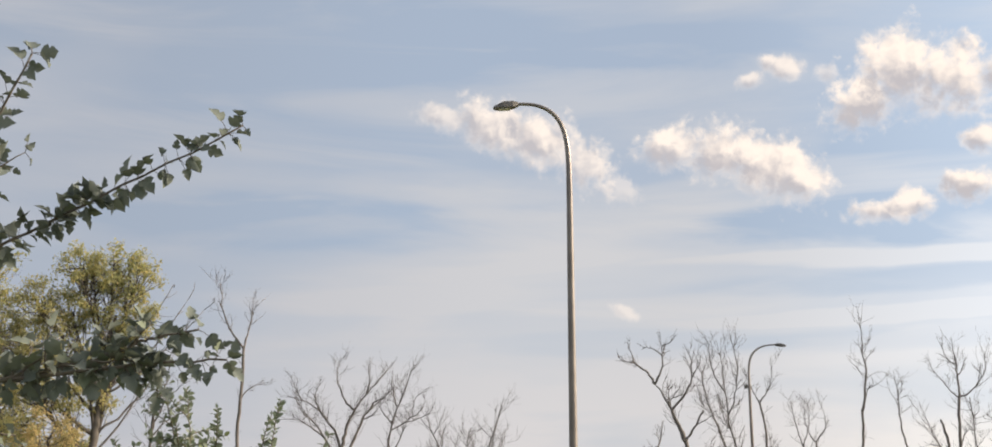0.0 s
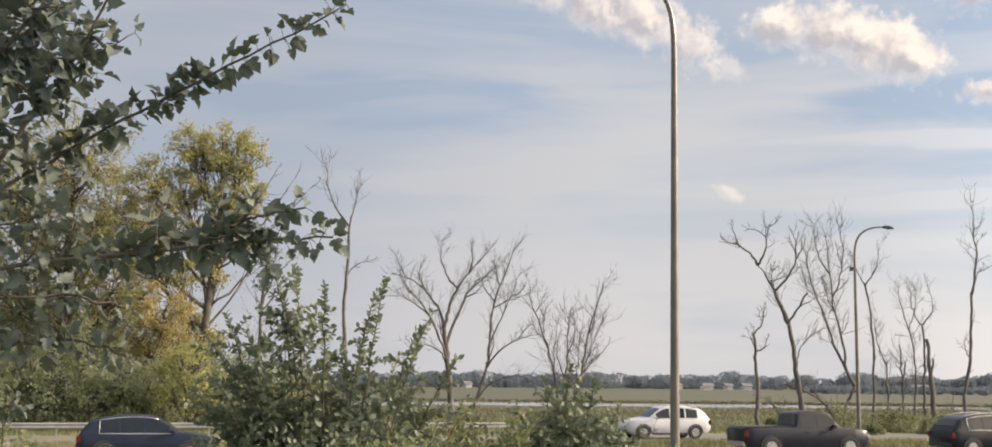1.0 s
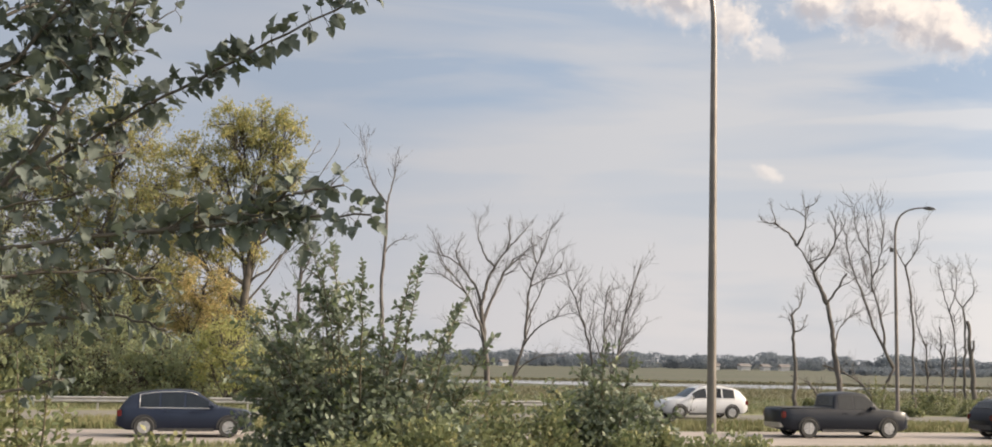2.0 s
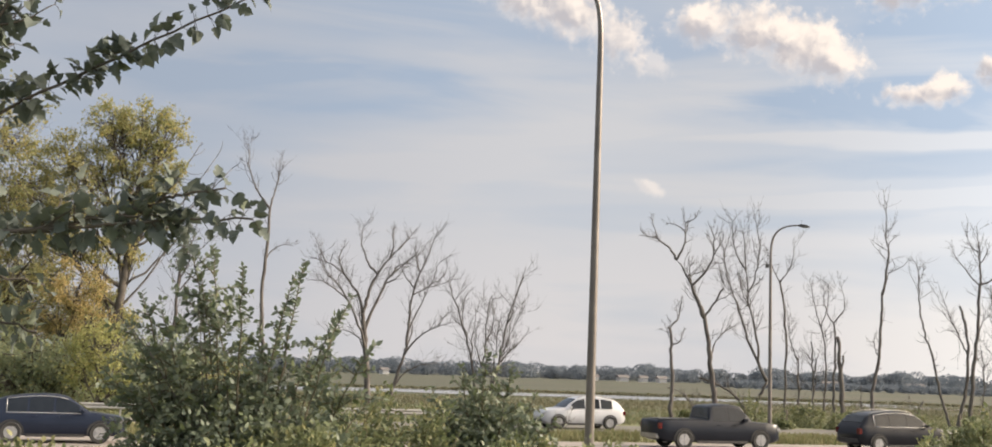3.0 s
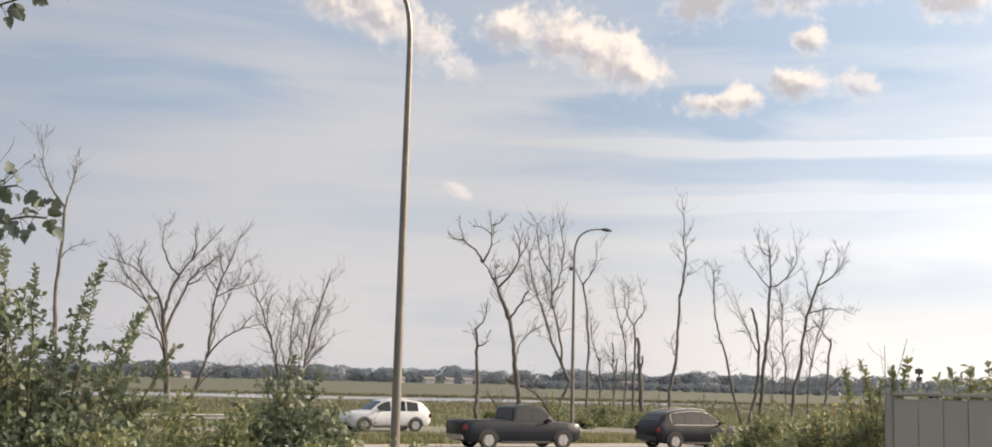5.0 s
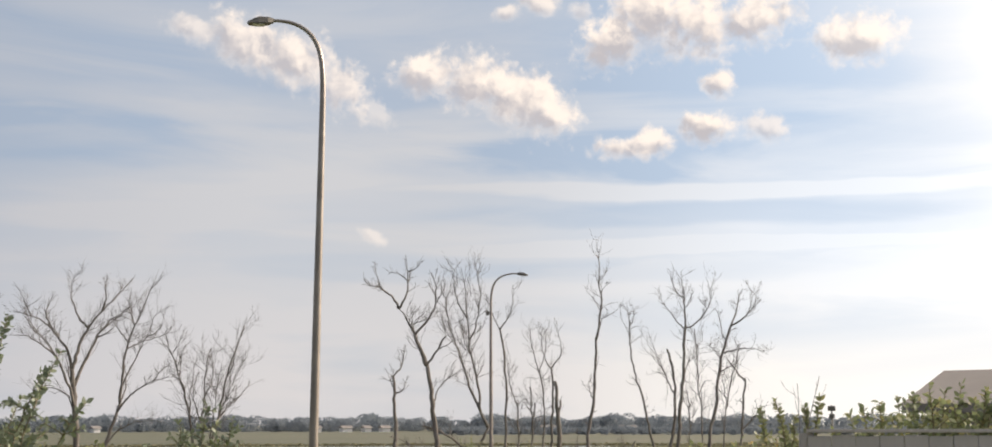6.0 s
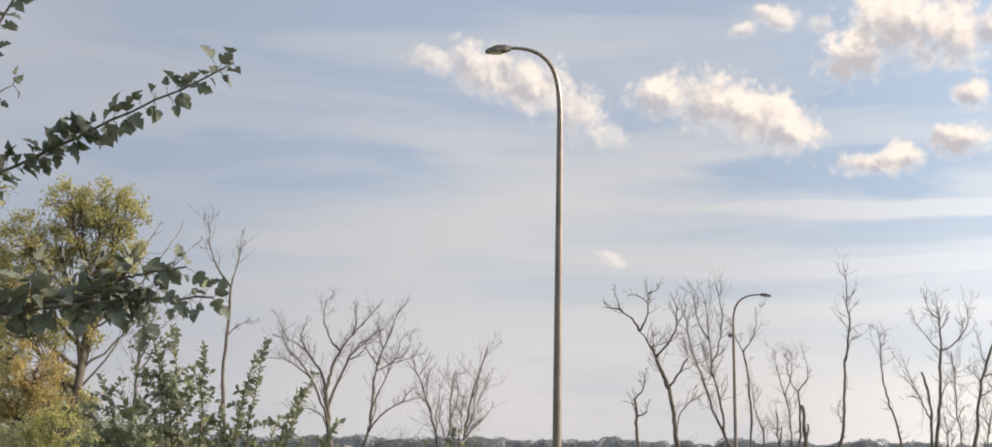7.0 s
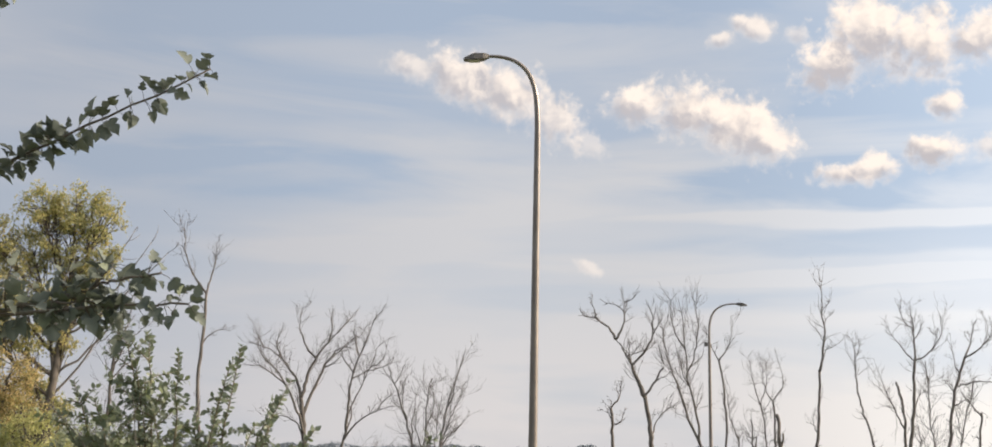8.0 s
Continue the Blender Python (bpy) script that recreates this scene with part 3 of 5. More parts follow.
dead_tree(7.63, 105, [(-1, 0.0, -1, 4.9, 0.02, 0.13), (0, 0.9, -10, 4.7, -0.07, 0.07), (0, 0.8, 3, 1.4, 0.02, 0.06), (0, 0.5, -32, 1.7, -0.08, 0.05)])
dead_tree(8.24, 105, [(-1, -0.0, -2, 6.2, 0.0, 0.13), (0, 0.5, 8, 1.8, -0.01, 0.1)])
dead_tree(8.71, 105, [(-1, -0.0, -3, 7.7, 0.04, 0.12), (0, 1.0, -11, 3.9, -0.06, 0.07), (0, 0.95, 7, 3.8, 0.08, 0.07)])
dead_tree(9.09, 100, [(-1, -0.0, 0, 7.5, -0.0, 0.16), (0, 1.0, -12, 3.2, -0.1, 0.07), (0, 1.0, 7, 3.0, 0.16, 0.08)])
dead_tree(9.50, 100, [(-1, -0.0, -4, 6.5, 0.01, 0.3), (0, 0.6, 11, 1.2, 0.01, 0.13)])
dead_tree(10.67, 80, [(-1, 0.0, 4, 8.4, -0.0, 0.17), (0, 1.0, 2, 5.1, 0.07, 0.12), (0, 0.55, -13, 1.2, -0.08, 0.06), (1, 0.55, 33, 0.8, -0.11, 0.04), (1, 0.15, 37, 1.1, -0.12, 0.04)])
dead_tree(13.84, 95, [(-1, 0.0, -14, 8.0, 0.0, 0.15), (0, 1.0, -4, 4.4, 0.01, 0.09), (1, 0.55, 14, 1.4, 0.05, 0.05)])
dead_tree(14.08, 95, [(-1, -0.0, 6, 6.5, 0.04, 0.2), (0, 1.0, -12, 2.2, 0.06, 0.14), (0, 0.8, -21, 5.1, -0.03, 0.09), (-1, 0.88, 4, 10.1, -0.02, 0.22), (3, 1.0, -3, 4.2, 0.03, 0.12), (4, 0.0, -34, 3.4, -0.05, 0.07), (4, 0.0, 26, 4.0, 0.19, 0.08), (4, 0.55, -21, 2.1, -0.18, 0.06), (3, 0.65, 30, 2.5, -0.09, 0.08), (4, 0.35, 22, 1.7, 0.07, 0.06), (6, 0.3, 7, 2.0, 0.16, 0.05), (2, 0.3, -83, 1.2, 0.17, 0.05)])
dead_tree(15.82, 92, [(-1, 0.0, 11, 10.2, -0.03, 0.2), (0, 1.0, 13, 2.8, 0.06, 0.1), (0, 1.0, 32, 3.2, 0.23, 0.09), (0, 0.8, 93, 3.2, -0.1, 0.08), (0, 0.65, 68, 1.4, -0.08, 0.07), (0, 0.9, -11, 2.1, -0.04, 0.06), (2, 0.35, 5, 2.1, 0.12, 0.05), (0, 0.75, -35, 1.4, -0.01, 0.05)])
dead_tree(17.31, 98, [(-1, 0.0, 4, 6.6, 0.02, 0.16), (0, 0.95, -32, 2.6, -0.05, 0.09), (0, 0.4, 36, 2.8, 0.02, 0.1), (0, 0.7, -94, 0.5, 0.64, 0.06)])
dead_tree(15.56, 110, [(-1, 0.0, -1, 11.2, 0.02, 0.1), (0, 0.5, 41, 1.7, -0.14, 0.06), (0, 0.5, -25, 1.7, -0.21, 0.05)])
dead_tree(16.65, 110, [(-1, 0.0, 8, 9.7, -0.05, 0.1), (0, 0.5, -7, 5.2, -0.01, 0.06), (0, 0.55, -39, 1.0, 0.07, 0.05)])
dead_tree(15.03, 112, [(-1, 0.0, 1, 6.0, 0.02, 0.09), (0, 0.5, 5, 2.2, 0.08, 0.05)])
dead_tree(10.40, 100, [(-1, 0.0, -6, 2.9, -0.02, 0.1)])


dead_tree(-20.0, 88, [(-1, 0.0, 3, 9.5, 0.0, 0.12), (0, 1.0, 14, 3.4, 0.05, 0.06), (0, 0.9, 38, 3.6, -0.08, 0.06), (0, 0.85, 2, 3.9, 0.05, 0.05), (0, 0.8, 52, 2.6, -0.1, 0.05)])
for az, dist, limbs in ((-3.6, 60, [(-1, 0.0, 56, 1.7, -0.05, 0.06), (0, 0.6, 75, 0.7, -0.1, 0.03)]), (3.4, 84, [(-1, 0.0, -28, 2.4, 0.05, 0.13), (0, 0.5, 20, 1.1, 0.1, 0.07), (0, 0.8, -60, 1.2, 0.1, 0.05)]),
                        (5.6, 86, [(-1, 0.0, -48, 4.6, 0.14, 0.11), (0, 0.7, -80, 1.5, 0.1, 0.05)]), (12.2, 92, [(-1, 0.0, 24, 2.2, 0.0, 0.09), (0, 0.5, -30, 1.4, 0.1, 0.05)]), (7.2, 88, [(-1, 0.0, 66, 2.8, -0.1, 0.08)])):
    dead_tree(az, dist, limbs, "fallen_branch", "broken grey branch leaning in the marsh grass", "branch", "broken branches in the marsh")


def leafy_tree(name, az, dist, tall, blobs, leaf_mat, label, count, leaf=0.24, trunk=0.35, lean=0.0, bare=(), z=0.0, group="", bark=None):
    """Trunk, limbs to each clump of the crown, and a crown of single leaves. blobs: across, up, radius across, radius up."""
    t = empty(name, Matrix.Translation(spot(az, dist, z)) @ pose(0, 0, 0, 0, 0, -az), label, "tree", group)
    tb = Tubes()
    k = 12
    s = np.linspace(0, 1, k + 1)
    pts = np.stack([lean * s ** 1.4 * tall * 0.75 + 0.15 * np.sin(s * 5), 0.1 * np.sin(s * 7 + 1), -0.2 + s * tall * 0.8], 1)
    tb.tube(pts, trunk * (1 - 0.75 * s), 8)
    tb.done("trunk", bark or BARK, t)
    places, along, sizes = [], [], []
    for bx, bz, rx, rz in blobs:
        tb = Tubes()
        c = np.array([bx, rng.uniform(-0.3, 0.3) * rx, bz])
        h = np.clip((bz - rz - 0.12 * tall) / (tall * 0.8), 0.1, 0.9)
        i = int(h * k)
        mid = (pts[i] + c) / 2 + np.array([0, 0, -0.05 * tall])
        u = np.linspace(0, 1, 9)[:, None]
        limb = (1 - u) ** 2 * pts[i] + 2 * u * (1 - u) * mid + u * u * c
        tb.tube(limb, np.linspace(trunk * 0.32, 0.03, 9), 6)
        n = max(8, int(5 + rx * rz * 11))
        for _ in range(n):
            d = unit(rng.normal(0, 1, 3))
            end = c + d * np.array([rx, rx * 0.9, rz]) * rng.uniform(0.35, 1.2)
            a = limb[rng.integers(4, 9)]
            q = np.linspace(0, 1, 5)[:, None] * (end - a) + a + rng.normal(0, 0.05, (5, 3))
            tb.tube(q, np.linspace(0.035, 0.012, 5), 4)
            reach = 0.42 * (rx * rz) ** 0.25
            m = int(count * rx * rz / n * rng.uniform(0.15, 1.6) / 4)
            for _ in range(4):
                w, _ = wander(end, d * 0.6 + rng.normal(0, 0.7, 3), reach * rng.uniform(0.6, 1.5), 4, 0.25, 0.08)
                tb.tube(w, np.linspace(0.012, 0.006, 5), 3)
                k2 = rng.integers(0, 5, m)
                places.append(w[k2] + rng.normal(0, 0.17, (m, 3)))
                along.append(rng.normal(0, 1, (m, 3)) + np.array([0, 0, -0.5]))
                sizes.append(rng.uniform(0.65, 1.25, m) * leaf)
        tb.done("limb", bark or BARK, t)
    for bx, bz in bare:
        tb = Tubes()
        a = pts[int(np.clip(bz / tall - 0.28, 0.2, 0.9) / 0.8 * k)]
        end = np.array([bx, 0.0, bz])
        u = np.linspace(0, 1, 9)[:, None]
        limb = a + (end - a) * u + np.array([0, 0, -0.7]) * np.sin(u * math.pi) + rng.normal(0, 0.05, (9, 3))
        tb.tube(limb, np.linspace(0.09, 0.02, 9), 6)
        for i in range(3, 9):
            w, _ = wander(limb[i], unit(end - a) + rng.normal(0, 0.6, 3), rng.uniform(0.8, 1.8), 5, 0.25, 0.1)
            tb.tube(w, np.linspace(0.025, 0.012, 6), 4)
        tb.done("bare_limb", BARK_DEAD, t, "leafless grey limb")
    scatter("crown", LEAF_SMALL, np.concatenate(places), np.concatenate(along), np.concatenate(sizes), leaf_mat, t)
    return t


leafy_tree("cottonwood", -22.6, 84, 19, ((-3.0, 15.6, 1.7, 1.4), (-4.4, 12.6, 1.7, 1.5), (2.4, 13.4, 1.2, 1.1), (1.4, 18.2, 1.5, 1.3), (-0.6, 17.9, 1.3, 1.2), (3.0, 17.7, 1.1, 1.0), (0.2, 17.0, 1.8, 1.5), (2.7, 16.6, 1.4, 1.4), (-0.9, 15.0, 1.8, 1.5), (1.6, 14.6, 1.7, 1.4), (3.2, 14.5, 1.1, 1.1), (-2.2, 13.0, 1.8, 1.5), (0.2, 12.4, 1.7, 1.3), (2.0, 12.2, 1.1, 1.0), (-3.2, 10.6, 1.8, 1.5), (-1.0, 9.8, 1.5, 1.2), (1.3, 9.6, 1.0, 0.9), (-3.4, 8.0, 1.6, 1.2), (-0.6, 7.0, 1.2, 1.0), (1.0, 5.4, 1.0, 0.9)),
           LEAF_COTTON, "tall cottonwood with yellowing green crown behind the guardrail", 900, 0.17, 0.42, 0.13, bare=((5.2, 17.2), (6.2, 16.2), (7.2, 15.6), (6.0, 14.0), (4.6, 12.8)))
leafy_tree("cottonwood", -28.0, 88, 20, ((0.0, 17.5, 3.4, 3.0), (-3.4, 15.0, 3.2, 2.8), (3.0, 14.2, 3.0, 2.6), (0.0, 12.0, 3.4, 2.6), (-3.6, 10.0, 3.0, 2.4), (3.2, 9.4, 2.8, 2.2), (0.0, 7.2, 3.0, 2.0)),
           LEAF_COTTON, "broad cottonwood with thinning olive green crown", 400, 0.21, 0.45, 0.02)
leafy_tree("cottonwood", -33.5, 86, 19, ((0.0, 16.5, 3.4, 3.0), (-3.4, 13.5, 3.2, 2.8), (3.0, 13.0, 3.0, 2.6), (0.0, 10.0, 3.4, 2.6), (2.6, 7.0, 3.0, 2.4)),
           LEAF_GREEN, "green cottonwood at the edge of the roadside wood", 300, 0.21, 0.45, 0.0)
leafy_tree("maple", -23.9, 78, 8.6, ((0.0, 6.9, 1.5, 1.4), (-1.0, 5.4, 1.5, 1.3), (0.9, 5.2, 1.5, 1.3)), LEAF_YELLOW, "small maple turned golden yellow beside the road", 1500, 0.13, 0.14)
leafy_tree("maple", -22.9, 74, 5.4, ((0.0, 4.0, 1.3, 1.1), (0.7, 2.8, 1.3, 1.1), (-0.8, 2.6, 1.2, 1.0), (1.1, 1.6, 1.0, 0.9)), LEAF_LIME, "low yellow-green maple sapling among the undergrowth", 900, 0.15, 0.1)
for az, d, h, mat in ((-31.5, 80, 6.0, LEAF_GREEN), (-29.2, 77, 5.0, LEAF_GREEN), (-27.2, 79, 6.4, LEAF_GREEN), (-25.6, 76, 4.4, LEAF_GREEN), (-24.3, 76, 3.6, LEAF_GREEN), (-21.0, 78, 4.2, LEAF_GREEN), (-19.4, 79, 4.0, LEAF_GREEN), (-17.6, 82, 3.2, LEAF_COTTON), (-33.5, 78, 6.5, LEAF_GREEN), (-36.0, 80, 8.0, LEAF_GREEN), (-23.4, 92, 7.5, LEAF_GREEN), (-26.0, 93, 9.5, LEAF_GREEN), (-28.8, 94, 10.0, LEAF_COTTON), (-31.6, 93, 10.0, LEAF_GREEN), (-20.6, 88, 5.0, LEAF_GREEN), (-18.6, 86, 4.4, LEAF_GREEN)):
    leafy_tree("roadside_bush", az, d, h, ((0.0, h * 0.72, h * 0.36, h * 0.27), (-h * 0.28, h * 0.42, h * 0.34, h * 0.28), (h * 0.28, h * 0.40, h * 0.34, h * 0.28), (0.0, h * 0.2, h * 0.42, h * 0.2)), mat,
               "dense green bush in the undergrowth along the road", 640, 0.18, 0.09, group="roadside undergrowth")


def shrub(name, az, dist, stems, mat, label, leaf=0.085, group="", fill=0, fill_size=(1.0, 0.5), gap=0.032, twigs=9):
    """Upright stems from one root with leaves in two rows. stems: tip across and tip height, in metres."""
    x, y, _ = spot(az, dist)
    t = empty(name, Matrix.Translation((x, y, height(x, y))) @ pose(0, 0, 0, 0, 0, -az), label, "shrub", group)
    places, along = [], []

    def leaves(q, gap, start):
        seg = np.linalg.norm(np.diff(q, axis=0), axis=1).sum()
        n = int(seg / gap)
        for i in range(int(n * start), n):
            u = i / n * (len(q) - 1)
            a, b = int(u), min(int(u) + 1, len(q) - 1)
            p = q[a] + (q[b] - q[a]) * (u - a)
            d = unit(q[b] - q[a] + 1e-6)
            side = unit(np.cross(d, np.array([0.2, 1.0, 0.1])) * (1 if i % 2 else -1) + rng.normal(0, 0.45, 3))
            places.append(p)
            along.append(side + d * 0.75 + rng.normal(0, 0.2, 3))
    for tx, tz in stems:
        tb = Tubes()
        p0 = np.array([tx * 0.18 + rng.normal(0, 0.12), rng.normal(0, 0.25), -0.1])
        tip = np.array([tx, rng.normal(0, 0.35), tz])
        ctrl = p0 * 0.5 + tip * 0.5 + np.array([-tx * 0.06 + rng.normal(0, 0.1), rng.normal(0, 0.1), tz * 0.16])
        s = np.linspace(0, 1, 15)[:, None]
        q = (1 - s) ** 2 * p0 + 2 * s * (1 - s) * ctrl + s * s * tip
        tb.tube(q, np.linspace(0.015, 0.004, 15), 5)
        leaves(q, gap, 0.25)
        for _ in range(twigs):
            i = int(2 + 11 * rng.uniform(0, 1) ** 1.7)
            d = unit(q[i] - q[i - 1] + rng.normal(0, 0.7, 3) * (1.25 - i / 18))
            w, _ = wander(q[i], d, rng.uniform(0.25, 0.75) * (1.15 - i / 15) * min(1.0, tz / 2) + 0.12, 6, 0.1, 0.07)
            tb.tube(w, np.linspace(0.007, 0.003, 7), 3)
            leaves(w, gap, 0.1)
        tb.done("stem", TWIG, t)
    if fill:
        d = rng.normal(0, 1, (fill, 3))
        p = d / np.linalg.norm(d, axis=1)[:, None] * rng.uniform(0.3, 1.0, (fill, 1)) ** 0.6 * np.array([fill_size[0], fill_size[0] * 0.7, fill_size[1]]) + np.array([0, 0, fill_size[1] * 0.8])
        p[:, :2] *= np.clip(1.28 - 0.62 * p[:, 2:3] / (1.8 * fill_size[1]), 0.3, 1.3)
        lump = 0.13 * np.sin(p * np.array([5.1, 4.3, 6.0]) + rng.uniform(0, 6, 3)) + 0.10 * np.sin(p[:, [2, 0, 1]] * np.array([9.0, 11.0, 8.0]) + rng.uniform(0, 6, 3)) + rng.normal(0, 0.05, p.shape)
        p = p + lump
        places.extend(p)
        along.extend(d + rng.normal(0, 0.8, (fill, 3)))
    n = len(places)
    scatter("foliage", LEAF_OVAL, places, along, rng.uniform(0.7, 1.25, n) * leaf, mat, t)
    return t


def spray_shrub(name, az, dist, stems, mat, label, leaf=0.07, gap=0.03, fill=0, fill_size=(1.0, 0.5), bare=()):
    """Leaning stems that carry arching side sprays with leaves in two rows. stems: root across, tip across, tip height, sprays, their length."""
    x, y, _ = spot(az, dist)
    t = empty(name, Matrix.Translation((x, y, height(x, y))) @ pose(0, 0, 0, 0, 0, -az), label, "shrub")
    places, along = [], []

    def leaves(q, start):
        seg = np.linalg.norm(np.diff(q, axis=0), axis=1).sum()
        n = max(3, int(seg / gap))
        for i in range(int(n * start), n + 1):
            u = min(i / n * (len(q) - 1), len(q) - 1.001)
            a = int(u)
            d = unit(q[a + 1] - q[a])
            side = unit(np.cross(d, np.array([0.15, 1.0, 0.1])) * (1 if i % 2 else -1) + rng.normal(0, 0.4, 3))
            places.append(q[a] + (q[a + 1] - q[a]) * (u - a))
            along.append(side + d * 0.9 + rng.normal(0, 0.2, 3))
    for root, tx, tz, sprays, reach in stems:
        tb = Tubes()
        p0 = np.array([root + rng.normal(0, 0.05), rng.normal(0, 0.15), -0.1])
        tip = np.array([tx, rng.normal(0, 0.3), tz])
        ctrl = p0 * 0.5 + tip * 0.5 + np.array([(tx - root) * -0.12 + rng.normal(0, 0.06), rng.normal(0, 0.1), tz * 0.14])
        u = np.linspace(0, 1, 17)[:, None]
        q = (1 - u) ** 2 * p0 + 2 * u * (1 - u) * ctrl + u * u * tip + rng.normal(0, 0.008, (17, 3)) * (u < 0.95)
        tb.tube(q, np.linspace(0.017, 0.004, 17), 5)
        leaves(q[9:], 0.0)
        for i in range(sprays):
            v = 0.24 + 0.72 * ((i + rng.uniform(0, 0.9)) / sprays) ** 1.15
            k = int(v * 16)
            up = unit(q[min(k + 1, 16)] - q[k - 1])
            d = up * rng.uniform(0.4, 0.9) + np.array([(1 if i % 2 else -1) * rng.uniform(0.6, 1.3), rng.normal(0, 0.5), rng.uniform(-0.1, 0.2)])
            w, dd = wander(q[k], d, reach * (1.25 - 0.85 * v) * rng.uniform(0.7, 1.35), 7, 0.09, -0.025)
            tb.tube(w, np.linspace(0.007, 0.003, 8), 4)
            leaves(w, 0.12)
            if reach * (1.25 - v) > 0.16 and v < 0.72:
                for m in (3, 5):
                    w2, _ = wander(w[m], dd + rng.normal(0, 0.7, 3), reach * rng.uniform(0.25, 0.5), 5, 0.1, -0.02)
                    tb.tube(w2, np.linspace(0.004, 0.002, 6), 3)
                    leaves(w2, 0.1)
        tb.done("stem", TWIG, t)
    for root, tx, tz in bare:
        tb = Tubes()
        q, d = wander((root, -0.1, 0.6), (tx - root, 0.0, tz - 0.6), math.hypot(tx - root, tz - 0.6), 10, 0.06)
        tb.tube(q, np.linspace(0.008, 0.003, 11), 5)
        for i in (4, 6, 7, 8, 9):
            w, _ = wander(q[i], d + rng.normal(0, 0.5, 3), 0.3, 5, 0.15, 0.05)
            tb.tube(w, np.linspace(0.003, 0.0015, 6), 3)
        tb.done("bare_stem", BARK_DEAD, t, "leafless grey stem")
    if fill:
        d = rng.normal(0, 1, (fill, 3))
        d /= np.linalg.norm(d, axis=1)[:, None]
        clump = d[rng.integers(0, max(1, fill // 20), fill)]
        p = clump * rng.uniform(0.45, 1.0, (fill, 1)) * np.array([fill_size[0], fill_size[0] * 0.7, fill_size[1]]) + rng.normal(0, 0.075, (fill, 3)) + np.array([0, 0, fill_size[1] * 0.8])
        places.extend(p)
        along.extend(d + np.array([0, 0, -0.2]))
    n = len(places)
    scatter("foliage", LEAF_OVAL, places, along, rng.uniform(0.7, 1.25, n) * leaf, mat, t)
    return t


spray_shrub("tall_shrub", -16.6, 13, ((-0.25, -0.62, 2.92, 15, 0.61), (-0.2, -0.40, 2.86, 13, 0.49), (-0.1, -0.5, 2.6, 11, 0.58), (0.0, -0.09, 2.62, 8, 0.17), (0.1, 0.35, 2.3, 9, 0.26), (0.15, 0.53, 2.76, 8, 0.17), (0.1, 0.43, 2.58, 8, 0.18),
                                 (0.3, 1.02, 2.42, 13, 0.24), (0.3, 1.24, 1.92, 13, 0.34), (-0.3, -1.2, 2.05, 13, 0.55), (-0.3, -1.05, 2.36, 13, 0.43), (-0.25, -0.85, 2.2, 13, 0.58), (0.2, 0.72, 2.0, 9, 0.4), (0.0, 0.1, 2.15, 9, 0.38), (-0.1, -0.3, 2.1, 13, 0.58),
                                 (0.25, 0.95, 1.75, 13, 0.42), (0.28, 0.85, 2.2, 12, 0.3), (-0.4, -1.35, 1.6, 11, 0.55), (0.05, 0.2, 1.8, 9, 0.42), (-0.2, -0.7, 1.75, 11, 0.70), (-0.35, -1.1, 1.7, 11, 0.58), (0.3, 1.3, 1.45, 8, 0.35)), LEAF_SHRUB,
            "tall dark green shrub with arching leafy sprays", 0.067, 0.020, 7600, (1.18, 0.82), bare=((-0.3, -0.95, 2.4), (-0.2, -0.75, 2.2)))
spray_shrub("tall_shrub", -6.1, 15, ((0.0, -0.28, 1.75, 14, 0.3), (0.0, 0.02, 1.95, 14, 0.28), (0.05, 0.3, 1.78, 14, 0.3), (-0.1, -0.6, 1.5, 13, 0.32), (0.1, 0.62, 1.45, 13, 0.32), (-0.1, -0.8, 1.1, 12, 0.3), (0.1, 0.85, 1.15, 12, 0.3), (0.0, 0.15, 1.6, 14, 0.34), (0.0, -0.15, 1.5, 14, 0.34), (0.05, 0.45, 1.2, 12, 0.34), (-0.05, -0.45, 1.2, 12, 0.34)),
            LEAF_SHRUB, "dark green shrub with a pointed leafy top", 0.065, 0.020, 5200, (0.90, 0.78))
for az, d, w, h in ((-12.6, 14.2, 0.75, 0.80), (-11.3, 13.6, 0.7, 0.66), (-10.2, 14.6, 0.75, 0.72), (-8.6, 14.2, 0.7, 0.66), (-3.4, 15, 0.65, 0.48), (-4.6, 14.2, 0.6, 0.5), (-20.4, 13.5, 0.6, 0.55), (-7.2, 14.0, 0.65, 0.5), (-14.4, 12.4, 0.7, 0.6), (-17.6, 12.0, 0.7, 0.5), (-25.4, 11.0, 0.6, 0.46), (-23.2, 11.6, 0.5, 0.42), (-1.4, 14.0, 0.6, 0.40), (0.4, 14.4, 0.5, 0.36)):
    shrub("hedge_bush", az, d, ((-w * 0.6, h * 1.7), (0.0, h * 1.9), (w * 0.55, h * 1.65), (w * 0.9, h * 1.2), (-w * 0.9, h * 1.2)), LEAF_HEDGE, "low yellow-green bush below the tall shrubs", 0.06, "low bushes by the yard", 3600, (w, h), twigs=8)
shrub("hedge_bush", -31.4, 9.0, ((-0.3, 1.5), (0.0, 1.75), (0.2, 1.65), (0.35, 1.4), (0.5, 1.2)), LEAF_HEDGE, "bright yellow-green bush in front of the road", 0.055, "low bushes by the yard", 4200, (0.6, 0.85))


